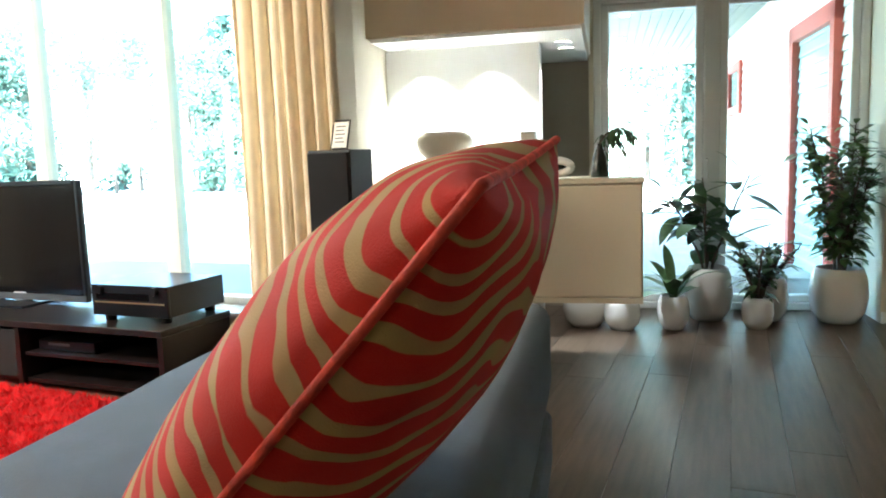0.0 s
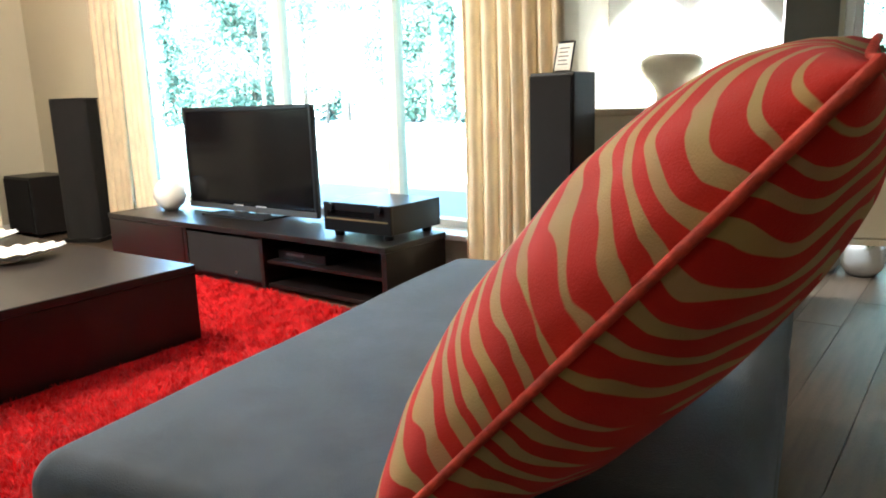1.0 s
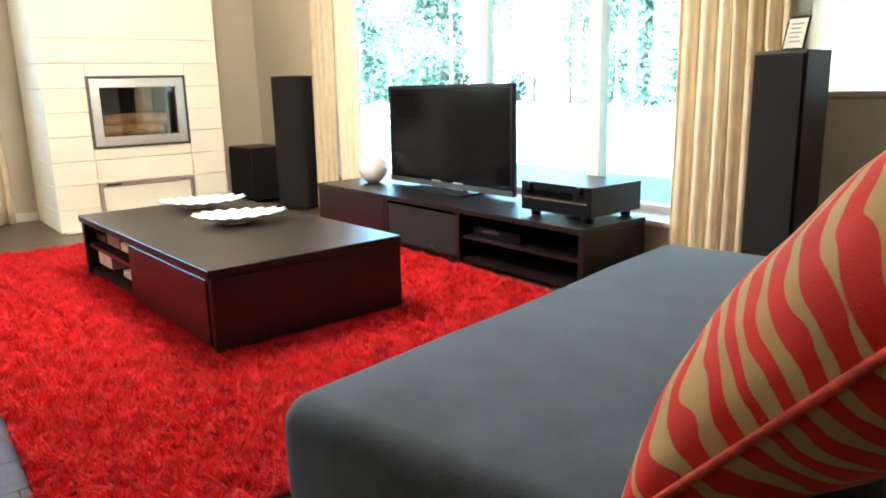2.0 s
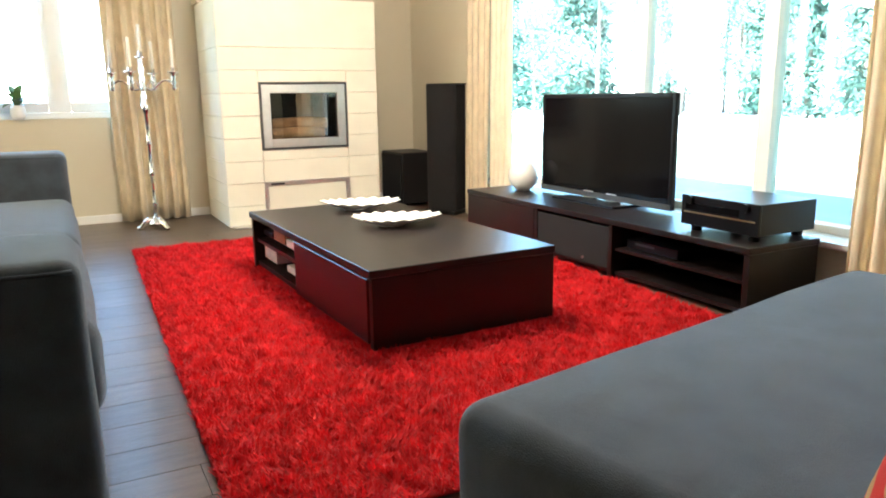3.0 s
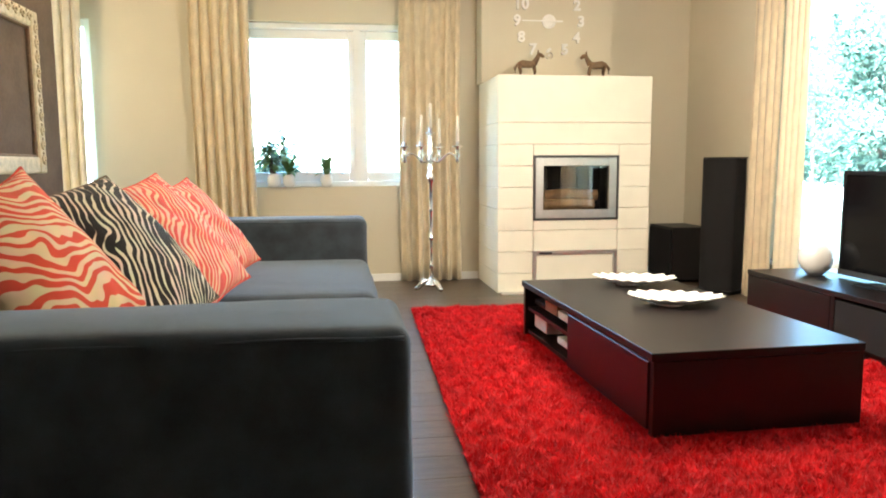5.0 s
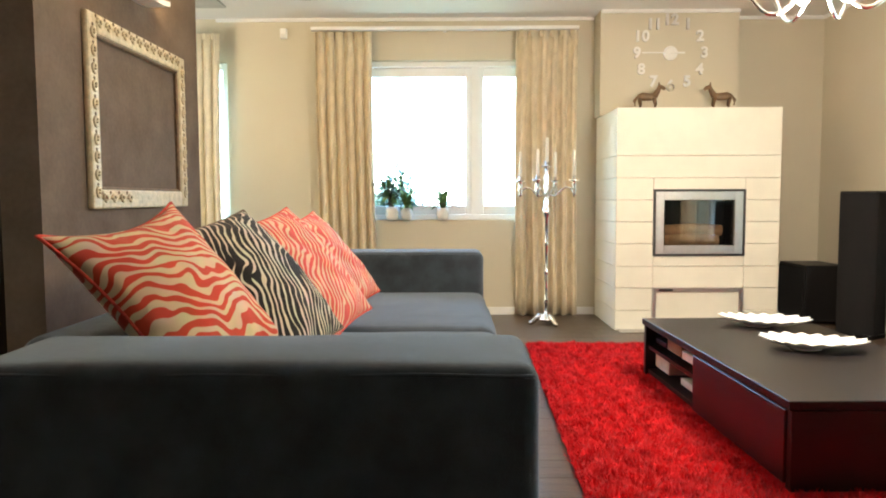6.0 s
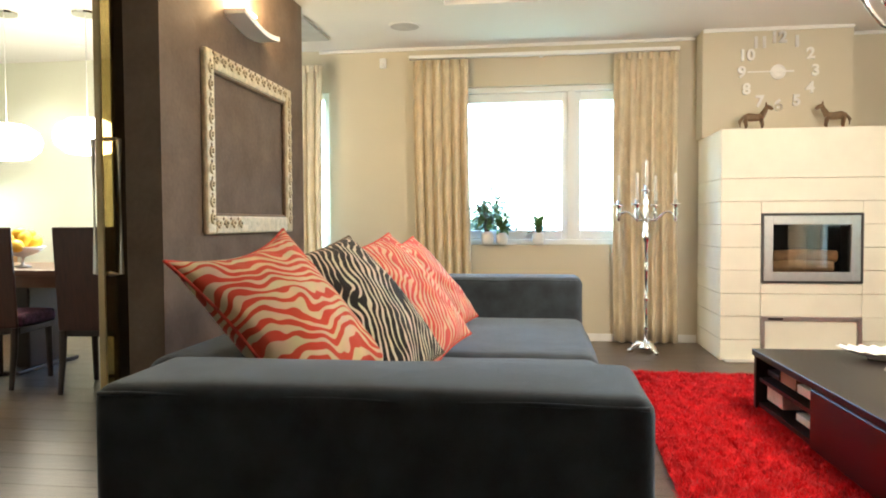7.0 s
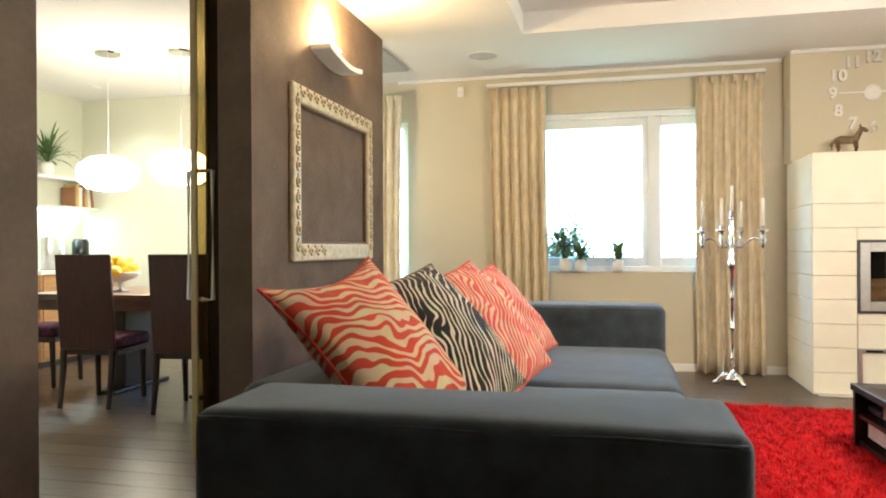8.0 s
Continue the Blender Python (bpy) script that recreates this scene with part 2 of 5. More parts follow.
def mesh_of(bm, name, material, smooth=False):
    me = bpy.data.meshes.new(name)
    bmesh.ops.recalc_face_normals(bm, faces=bm.faces)
    bm.to_mesh(me)
    bm.free()
    me.materials.append(material)
    if smooth:
        me.polygons.foreach_set("use_smooth", [True] * len(me.polygons))
    return me


def part(name, bm, material, parent=None, label="", smooth=False):
    ob = new(name, mesh_of(bm, name, material, smooth))
    if parent is not None:
        ob.parent = parent
    return tagged(ob, label)


def box(bm, lo, hi, bevel=0.0, seg=2):
    vs = bmesh.ops.create_cube(bm, size=1)["verts"]
    for v in vs:
        v.co = Vector([lo[i] + (v.co[i] + 0.5) * (hi[i] - lo[i]) for i in range(3)])
    if bevel:
        es = list({e for v in vs for e in v.link_edges})
        bmesh.ops.bevel(bm, geom=es, offset=bevel, segments=seg, profile=0.5, affect="EDGES")
    return bm


def boxes(*items, bevel=0.0, seg=2):
    bm = bmesh.new()
    for lo, hi in items:
        box(bm, lo, hi, bevel, seg)
    return bm


def revolve(profile, n=28, at=(0, 0, 0), bm=None):
    """A turned form from (radius, height) pairs."""
    bm = bm or bmesh.new()
    rings = []
    for r, z in profile:
        rings.append([bm.verts.new((at[0] + r * math.cos(2 * math.pi * i / n), at[1] + r * math.sin(2 * math.pi * i / n), at[2] + z)) for i in range(n)])
    for a, b in zip(rings, rings[1:]):
        for i in range(n):
            bm.faces.new((a[i], a[(i + 1) % n], b[(i + 1) % n], b[i]))
    bm.faces.new(rings[0][::-1])
    bm.faces.new(rings[-1])
    return bm


def tube(points, radius, n=10, bm=None, closed=False):
    """A round bar along points; radius may be a list."""
    bm = bm or bmesh.new()
    pts = [Vector(p) for p in points]
    rings = []
    for i, p in enumerate(pts):
        d = (pts[(i + 1) % len(pts)] - pts[i - 1]) if closed else (pts[min(i + 1, len(pts) - 1)] - pts[max(i - 1, 0)])
        q = d.normalized().to_track_quat("Z", "Y")
        r = radius[i] if isinstance(radius, (list, tuple)) else radius
        rings.append([bm.verts.new(p + q @ Vector((r * math.cos(2 * math.pi * k / n), r * math.sin(2 * math.pi * k / n), 0))) for k in range(n)])
    pairs = list(zip(rings, rings[1:])) + ([(rings[-1], rings[0])] if closed else [])
    for a, b in pairs:
        for k in range(n):
            bm.faces.new((a[k], a[(k + 1) % n], b[(k + 1) % n], b[k]))
    if not closed:
        bm.faces.new(rings[0][::-1])
        bm.faces.new(rings[-1])
    return bm


def cushion2(lo, hi, r, crown=0.0, sag=0.004, seed=0):
    """A cushion whose grid is dense at the rims."""
    lo, hi = Vector(lo), Vector(hi)
    mid, half = (lo + hi) / 2, (hi - lo) / 2
    n = 14
    bm = bmesh.new()
    box(bm, (-1, -1, -1), (1, 1, 1))
    bmesh.ops.subdivide_edges(bm, edges=bm.edges[:], cuts=n - 1, use_grid_fill=True)
    for v in bm.verts:
        out = []
        for i in range(3):
            s, k = abs(v.co[i]), max(half[i] - r, 0.001) / half[i]
            s = s / 0.57 * k if s < 0.57 else k + (s - 0.57) / 0.43 * (1 - k)
            out.append(math.copysign(s * half[i], v.co[i]))
        c = Vector(out)
        inner = Vector([max(-(half[i] - r), min(half[i] - r, c[i])) for i in range(3)])
        d = c - inner
        if d.length > 1e-6:
            c = inner + d.normalized() * r
        u = [c[i] / half[i] for i in range(3)]
        if u[2] > 0.3:
            c.z += crown * (1 - u[0] ** 2) * (1 - u[1] ** 2)
        w = noise.noise((c + mid) * 3.5 + Vector((seed, 0, 0)))
        c += Vector(u).normalized() * w * sag
        v.co = mid + c
    return bm


# ---- structure ----
WX, CZ, NY, SY = -6.75, 2.68, 3.58, -1.58   # west wall, ceiling, north wall and taupe wall faces


def structure(name, bm, material, label, category="", smooth=False):
    ob = part(name, bm, material, None, label, smooth)
    return tagged(ob, kind="structure", category=category or name.split("_")[0])


structure("ground", boxes(((-120, -120, -0.35), (120, 120, -0.25))), M_YARD, "pale sunlit gravel yard round the house", "ground")
# assumed lawn, added so less yard light bounces onto the ceiling
structure("lawn", boxes(((-60, -60, -0.30), (WX - 0.6, 14, -0.246))), M_LAWN, "assumed mown lawn beside the house, added to cut bounced light", "lawn")
floor = structure("floor", boxes(((WX - 0.2, -5.6, -0.2), (3.2, 7.2, -0.022))), M_DLEG, "dark oiled oak plank floor with a satin sheen", "floor")

# west wall with the small window and the strip of a second one
structure("wall_west", boxes(
    ((WX - 0.25, -2.95, 0), (WX, -1.78, 0.7)), ((WX - 0.25, -2.95, 2.3), (WX, -1.78, CZ)),
    ((WX - 0.25, -1.78, 0), (WX, -0.62, CZ)), ((WX - 0.25, -0.62, 0), (WX, 1.15, 0.87)), ((WX - 0.25, -0.62, 2.31), (WX, 1.15, CZ)),
    ((WX - 0.25, 1.15, 0), (WX, NY + 0.25, CZ))), M_WALL, "warm beige painted wall with a window", "wall")
structure("wall_north", boxes(
    ((WX, NY, 0), (-5.35, NY + 0.25, CZ)), ((-5.35, NY, 0), (-1.95, NY + 0.25, 0.29)), ((-5.35, NY, 2.42), (-1.95, NY + 0.25, CZ)),
    ((-1.95, NY, 0), (-1.62, NY + 0.25, CZ))), M_WALL, "beige painted wall with a wide picture window", "wall")
structure("wall_taupe", boxes(((-5.37, SY - 0.18, 0), (-3.32, SY, CZ))), M_TAUPE, "taupe textured plaster partition behind the sofa", "wall")
structure("wall_taupe_jamb", boxes(((-1.98, SY - 0.18, 0), (3.2, SY, CZ)), ((-3.32, SY - 0.18, 2.62), (-1.98, SY, CZ))), M_TAUPE, "taupe plaster wall beside the dining room opening", "wall")
structure("wall_dining_west", boxes(((WX - 0.25, -5.6, 0), (WX, -2.951, CZ))), M_DINE, "pale greenish white dining room wall", "wall")
structure("wall_dining_south", boxes(((WX, -5.6, 0), (3.2, -5.4, CZ))), M_DINE, "pale painted dining room wall", "wall")
structure("wall_east", boxes(((3.0, -5.4, 0), (3.2, 7.2, CZ))), M_WALL, "plain beige wall closing the room", "wall")
structure("wall_dining_east", boxes(((-1.6, -5.4, 0), (-1.4, SY - 0.18, CZ))), M_WALLW, "plain white wall closing the dining room", "wall")

# ceiling with the raised tray
TX0, TX1, TY0, TY1 = -5.49, -1.3, -0.525, 3.0
structure("ceiling", boxes(
    ((WX - 0.25, -5.6, CZ), (3.2, TY0, CZ + 0.25)), ((WX - 0.25, TY1, CZ), (3.2, 7.2, CZ + 0.25)),
    ((WX - 0.25, TY0, CZ), (TX0, TY1, CZ + 0.25)), ((TX1, TY0, CZ), (3.2, TY1, CZ + 0.25)),
    ((TX0, TY0, CZ + 0.16), (TX1, TY1, CZ + 0.25))), M_CEIL, "white ceiling with a raised tray recess", "ceiling")
structure("cornice", boxes(
    ((WX, -1.87, CZ - 0.03), (WX + 0.03, 1.52, CZ)), ((WX, 2.74, CZ - 0.03), (WX + 0.03, NY, CZ)), ((WX + 0.03, NY - 0.03, CZ - 0.03), (-1.95, NY, CZ)),
    ((-6.5, 1.53, CZ - 0.03), (-6.47, 2.72, CZ)), bevel=0.008), M_TRIM, "slim white ceiling cornice", "trim")
structure("baseboard", boxes(
    ((WX, -1.87, 0), (WX + 0.014, 1.545, 0.07)), ((WX, 2.855, 0), (WX + 0.014, NY, 0.07)), ((WX + 0.014, NY - 0.014, 0), (-5.35, NY, 0.07)),
    bevel=0.004), M_TRIM, "low white baseboard", "baseboard")

# alcove and terrace side, turned a few degrees
E0 = pose(-0.26, 4.06, 0, 0, 0, 9)


def east(ob):
    ob.matrix_world = E0 @ ob.matrix_world
    return ob


east(structure("wall_lit", boxes(((-1.50, 0.66, 0), (-0.53, 0.80, 1.685))), M_WALLW, "white wall washed by downlights", "wall"))
east(structure("wall_alcove_side", boxes(((-1.62, -0.16, 0), (-1.42, 1.9, CZ))), M_WALL, "beige side wall of the alcove", "wall"))
east(structure("wall_grey", boxes(((-1.42, 1.62, 0), (-0.28, 1.8, CZ))), mat("grey_beige_paint", (0.30, 0.27, 0.22), 0.85, var=0.04), "grey beige wall at the back of the passage", "wall"))
east(structure("bulkhead", boxes(((-1.42, 0.30, 1.705), (-0.27, 1.62, CZ)), bevel=0.004), M_BULK, "sand coloured boxed bulkhead over the sideboard", "bulkhead"))
east(structure("bulkhead_soffit", boxes(((-1.40, 0.32, 1.685), (-0.29, 1.60, 1.704))), M_WALLW, "white soffit panel with downlights", "bulkhead"))
east(structure("wall_terrace", boxes(((-0.28, 1.5, 2.08), (1.42, 1.72, CZ)), ((-0.28, 1.5, 0), (-0.25, 1.72, 2.08)), ((1.42, 1.20, 0), (4.0, 1.72, CZ))), M_WALL, "beige wall round the terrace doors", "wall"))
east(structure("baseboard_terrace", boxes(((1.42, 1.186, 0), (3.2, 1.2, 0.07)), bevel=0.004), M_TRIM, "low white baseboard", "baseboard"))
for _v in (0.62, 0.86):
    _d = thing("downlight", "small round recessed downlight, switched on", "light", group="downlights")
    part("rim", revolve([(0.045, 0), (0.045, 0.004), (0.032, 0.004)], 20), M_TRIM, _d)
    part("lens", revolve([(0.032, -0.001), (0.030, 0.002)], 20), G_SPOT, _d)
    _d.matrix_world = E0 @ pose(-0.40, _v + 0.1, 1.682, 180)
for _u in (-1.18, -0.80):
    _d = thing("downlight", "small round recessed downlight, switched on", "light", group="downlights")
    part("rim", revolve([(0.045, 0), (0.045, 0.004), (0.032, 0.004)], 20), M_TRIM, _d)
    part("lens", revolve([(0.032, -0.001), (0.030, 0.002)], 20), G_SPOT, _d)
    _d.matrix_world = E0 @ pose(_u, 0.50, 1.682, 180)
    lamp("downlight_beam", "SPOT", E0 @ Vector((_u, 0.50, 1.665)), E0 @ Vector((_u, 0.62, 0.9)), 3.0, (0.90, 0.96, 1.0), 0.02, 80, 0.4)
lamp("downlight_beam", "SPOT", E0 @ Vector((-0.40, 0.75, 1.665)), E0 @ Vector((-0.40, 0.75, 0)), 1.2, (1, 0.95, 0.88), 0.02, 100, 0.6)


def frame_bars(w, h, t, d, bm=None, at=(0, 0, 0)):
    """A rectangular frame in the xz plane, t wide and d deep."""
    bm = bm or bmesh.new()
    x, y, z = at
    for lo, hi in (((0, 0, 0), (t, d, h)), ((w - t, 0, 0), (w, d, h)), ((t, 0, 0), (w - t, d, t)), ((t, 0, h - t), (w - t, d, h))):
        box(bm, (lo[0] + x, lo[1] + y, lo[2] + z), (hi[0] + x, hi[1] + y, hi[2] + z), 0.006, 1)
    return bm


def pane(name, lo, hi, parent):
    ob = part(name, boxes((lo, hi)), M_GLASS, parent)
    ob.visible_shadow = False
    return ob


# north picture window
win_n = tagged(new("window_1"), "wide white framed picture window over the yard", "window", kind="structure")
win_n.location = (-5.35, NY + 0.15, 0.29)
part("window_frame", frame_bars(3.40, 2.13, 0.07, 0.08), M_TRIM, win_n)
for _x in (1.65, 2.60):
    part("mullion", boxes(((_x - 0.045, 0, 0.07), (_x + 0.045, 0.08, 2.06)), bevel=0.006), M_TRIM, win_n)
for _a, _b in ((0.07, 1.605), (1.695, 2.555), (2.645, 3.33)):
    pane("pane", (_a, 0.035, 0.07), (_b, 0.047, 2.06), win_n)
part("window_sill", boxes(((-0.02, -0.20, -0.002), (3.42, 0.0, 0.028)), bevel=0.006), M_TRIM, win_n)

# west window: wide sash and narrow sash
win_w = tagged(new("window_2"), "white double sash window with a deep reveal", "window", kind="structure")
win_w.matrix_world = pose(WX - 0.15, 1.15, 0.87, 0, 0, -90)
part("window_frame", frame_bars(1.77, 1.44, 0.05, 0.09), M_TRIM, win_w)
for _a, _b in ((0.052, 0.690), (0.698, 1.718)):
    _s = part("sash", frame_bars(_b - _a, 1.34, 0.08, 0.07, at=(_a, -0.03, 0.05)), M_TRIM, win_w)
    pane("pane", (_a + 0.08, 0.0, 0.13), (_b - 0.08, 0.012, 1.31), _s)
part("mullion", boxes(((0.665, 0.035, 0.05), (0.725, 0.085, 1.39))), M_TRIM, win_w)
for _x in (0.65, 0.74):
    part("sash_handle", tube([(_x, -0.03, 0.66), (_x, -0.07, 0.66), (_x, -0.07, 0.54)], 0.010, 8), M_STEEL, win_w, "slim steel sash handle")
part("window_sill", boxes(((-0.03, -0.20, -0.03), (1.80, 0.0, 0.0)), bevel=0.006), M_TRIM, win_w)

win_s = tagged(new("window_3"), "white framed window partly behind the partition", "window", kind="structure")
win_s.matrix_world = pose(WX - 0.13, -1.78, 0.7, 0, 0, -90)
part("window_frame", frame_bars(1.17, 1.6, 0.06, 0.09), M_TRIM, win_s)
pane("pane", (0.06, 0.03, 0.06), (1.11, 0.042, 1.54), win_s)

# terrace doors
tdoor = tagged(new("door_1"), "white framed glazed terrace doors, closed", "door", kind="structure")
tdoor.matrix_world = E0 @ pose(-0.25, 1.54, 0)
part("door_frame", frame_bars(1.67, 2.08, 0.05, 0.10), M_TRIM, tdoor)
part("door_post", boxes(((0.70, -0.01, 0.05), (0.80, 0.11, 2.03)), bevel=0.006), mat("light_grey_paint", (0.68, 0.68, 0.66), 0.4, var=0.04), tdoor, "grey painted centre post")
for _a, _b in ((0.05, 0.70), (0.80, 1.62)):
    _s = part("door_leaf", frame_bars(_b - _a, 1.98, 0.05, 0.06, at=(_a, 0.02, 0.05)), M_TRIM, tdoor)
    pane("pane", (_a + 0.05, 0.045, 0.10), (_b - 0.05, 0.057, 1.98), _s)
part("door_handle", tube([(0.72, -0.01, 1.0), (0.72, -0.05, 1.0), (0.72, -0.05, 0.88)], 0.009, 8), M_STEEL, tdoor, "steel lever handle")

# terrace outside
east(structure("porch_ceiling", boxes(((-3.0, 1.72, CZ + 0.02), (1.62, 10.9, CZ + 0.12))), M_PORCH, "grey green boarded porch ceiling", "ceiling"))
east(structure("porch_boards", boxes(*[((-3.0 + 0.12 * i, 1.72, CZ + 0.004), (-3.0 + 0.12 * i + 0.11, 10.9, CZ + 0.018)) for i in range(38)]), M_PORCH, "grooved boards of the porch ceiling", "ceiling"))
east(structure("terrace_deck", boxes(((-3.0, 1.75, -0.24), (1.6, 11.0, -0.06))), mat("pale_deck_boards", (0.50, 0.47, 0.42), 0.8, var=0.15), "pale timber terrace deck", "deck"))
for _u, _v in ((0.05, 4.2), (0.05, 5.6), (0.05, 7.4)):
    _d = thing("downlight", "small round porch downlight, switched on", "light", group="porch downlights")
    part("lens", revolve([(0.05, 0), (0.05, 0.01)], 20), G_SPOT, _d)
    _d.matrix_world = E0 @ pose(_u, _v, CZ, 180)
annex = thing("house_wing", "white timber clad house wing with red trim", "house")
annex.matrix_world = E0
part("wall", boxes(((1.62, 1.8, -0.25), (3.0, 10.5, CZ + 0.3))), M_SIDING, annex)
for i in range(26):
    bm = bmesh.new()
    z = -0.2 + i * 0.11
    vs = [bm.verts.new(p) for p in ((1.62, 1.8, z), (1.62, 10.5, z), (1.596, 10.5, z), (1.596, 1.8, z), (1.62, 1.8, z + 0.105), (1.62, 10.5, z + 0.105), (1.614, 10.5, z + 0.105), (1.614, 1.8, z + 0.105))]
    for f in ((0, 1, 2, 3), (3, 2, 6, 7), (7, 6, 5, 4), (0, 3, 7, 4), (1, 5, 6, 2)):
        bm.faces.new([vs[k] for k in f])
    part("board", bm, M_SIDING, annex)
_w = part("window", boxes(((1.56, 7.0, 1.55), (1.61, 8.0, 1.66)), ((1.56, 7.0, 2.14), (1.61, 8.0, 2.25)), ((1.56, 7.0, 1.66), (1.61, 7.12, 2.14)), ((1.56, 7.88, 1.66), (1.61, 8.0, 2.14))), M_REDTRIM, annex, "red framed small window")
part("pane", boxes(((1.585, 7.12, 1.66), (1.600, 7.88, 2.14))), M_FIRE, _w)
_w = part("door", boxes(((1.54, 2.75, -0.2), (1.61, 2.87, 2.16)), ((1.54, 4.05, -0.2), (1.61, 4.19, 2.16)), ((1.54, 2.75, 2.04), (1.61, 4.19, 2.18))), M_REDTRIM, annex, "red framed glazed door")
part("pane", boxes(((1.580, 2.87, -0.2), (1.600, 4.05, 2.04))), M_GLASS, _w)


# ---- curtains ----
def curtain(name, w, h, folds, depth, material, label, m, seed=0, flare=0.0, group="curtains"):
    nx, nz = folds * 8, 14
    rnd = random.Random(seed)
    ph = [rnd.uniform(-0.6, 0.6) for _ in range(folds + 2)]
    bm = bmesh.new()
    rows = []
    for j in range(nz + 1):
        z, s = h * j / nz, j / nz
        row = []
        for i in range(nx + 1):
            u = i / nx
            k = u * folds
            wob = ph[int(k)] * (1 - (k % 1)) + ph[int(k) + 1] * (k % 1)
            a = 2 * math.pi * (k + 0.18 * wob * (1 - s))
            d = depth * (0.55 + 0.45 * (1 - s)) * math.sin(a) * (1 + 0.35 * wob) + 0.006 * math.sin(3 * a + 5 * s)
            x = (u - 0.5) * w * (1 + flare * (1 - s)) + 0.012 * math.cos(a * 2) + 0.01 * math.sin(4 * s + seed)
            row.append(bm.verts.new((x, d, z)))
        rows.append(row)
    for a, b in zip(rows, rows[1:]):
        for i in range(nx):
            bm.faces.new((a[i], a[i + 1], b[i + 1], b[i]))
    cu = thing(name, label, "curtain", group=group)
    fab = part("fabric", bm, material, cu, smooth=True)
    sol = fab.modifiers.new("thickness", "SOLIDIFY")
    sol.thickness = 0.003
    for i in range(folds):
        x = ((i + 0.5) / folds - 0.5) * w
        part("pleat", boxes(((x - 0.016, -0.012, h - 0.055), (x + 0.016, 0.022, h + 0.004)), bevel=0.005, seg=1), material, cu)
    cu.matrix_world = m
    return cu


curtain("curtain", 0.50, 2.53, 6, 0.034, M_CURT, "beige patterned floor length curtain, drawn open", pose(WX + 0.10, -0.715, 0.01, 0, 0, 90), 1)
curtain("curtain", 0.54, 2.535, 6, 0.036, M_CURT, "beige patterned floor length curtain, drawn open", pose(WX + 0.10, 1.085, 0.01, 0, 0, 90), 2)
curtain("curtain", 0.40, 2.52, 5, 0.03, M_SHEER, "beige curtain beside a half hidden window", pose(WX + 0.10, -2.03, 0.01, 0, 0, 90), 3)
curtain("curtain", 0.36, 2.55, 4, 0.035, M_CURT, "golden beige patterned curtain by the picture window", pose(-5.31, NY - 0.10, 0.01), 4)
curtain("curtain", 0.28, 2.55, 4, 0.03, M_SHEER, "light cream curtain by the picture window", pose(-4.98, NY - 0.09, 0.01), 5)
curtain("curtain", 0.26, 2.55, 3, 0.03, M_SHEER, "light cream curtain by the picture window", pose(-1.955, NY - 0.09, 0.01), 6)
curtain("curtain", 0.30, 2.55, 4, 0.035, M_CURT, "golden beige patterned curtain by the picture window", pose(-1.68, NY - 0.10, 0.01), 7)
rail = thing("curtain_rail", "slim white ceiling curtain rail", "curtain rail")
part("rail", boxes(((WX + 0.06, -1.0, 2.552), (WX + 0.13, 1.37, 2.582)), bevel=0.005), M_TRIM, rail)
part("bracket", boxes(((WX, 0.17, 2.552), (WX + 0.06, 0.20, 2.577))), M_TRIM, rail)
rail = thing("curtain_rail", "slim white ceiling curtain rail", "curtain rail")
part("rail", boxes(((-5.52, NY - 0.13, 2.57), (-1.55, NY - 0.07, 2.60)), bevel=0.005), M_TRIM, rail)
part("bracket", boxes(((-3.5, NY - 0.07, 2.57), (-3.47, NY, 2.595))), M_TRIM, rail)

# ---- fireplace ----
FX, FY0, FY1, FZ = -5.92, 1.548, 2.852, 1.78
fire = thing("fireplace", "cream stone block fireplace with a steel framed firebox", "fireplace", (0, 0, 0))
part("core", boxes(((WX + 0.02, FY0 + 0.012, 0), (FX - 0.305, FY1 - 0.012, FZ - 0.032))), M_GROUT, fire)
courses = [0.0, 0.165, 0.345, 0.52, 0.70, 0.875, 1.05, 1.225, 1.40, 1.78]
OY0, OY1 = 1.846, 2.574
rnd = random.Random(5)
for i, (z0, z1) in enumerate(zip(courses, courses[1:])):
    spans = [(FY0, FY1)]
    if z0 < 0.36 and z1 > 0.02:
        spans = [(FY0, OY0), (OY1, FY1)]
        if i == 2:
            spans = [(FY0, FY1)]
    if z1 > 0.62 and z0 < 1.12:
        spans = [(FY0, OY0), (OY1, FY1)]
    if i == 2:
        spans = [(FY0, OY0), (OY0, OY1), (OY1, FY1)]
    for a, b in spans:
        e = 0.0015 * rnd.random()
        part("stone_block", boxes(((FX - 0.05, a + 0.0012, z0 + 0.0015), (FX - e, b - 0.0012, z1 - 0.0015)), bevel=0.003, seg=1), M_STONE, fire)
for z0, z1 in zip(courses, courses[1:]):
    part("side_block", boxes(((WX + 0.02, FY0, z0 + 0.0015), (FX - 0.052, FY0 + 0.03, z1 - 0.0015)), bevel=0.003, seg=1), M_STONE, fire)
    part("side_block", boxes(((WX + 0.02, FY1 - 0.03, z0 + 0.0015), (FX - 0.052, FY1, z1 - 0.0015)), bevel=0.003, seg=1), M_STONE, fire)
part("top_slab", boxes(((WX + 0.02, FY0 + 0.031, FZ - 0.03), (FX - 0.053, FY1 - 0.031, FZ - 0.003))), M_STONE, fire)


def rim_frame(y0, y1, z0, z1, t, x0, x1, bm=None):
    bm = bm or bmesh.new()
    for lo, hi in (((x0, y0, z0), (x1, y0 + t, z1)), ((x0, y1 - t, z0), (x1, y1, z1)), ((x0, y0 + t, z0), (x1, y1 - t, z0 + t)), ((x0, y0 + t, z1 - t), (x1, y1 - t, z1))):
        box(bm, lo, hi, 0.003, 1)
    return bm


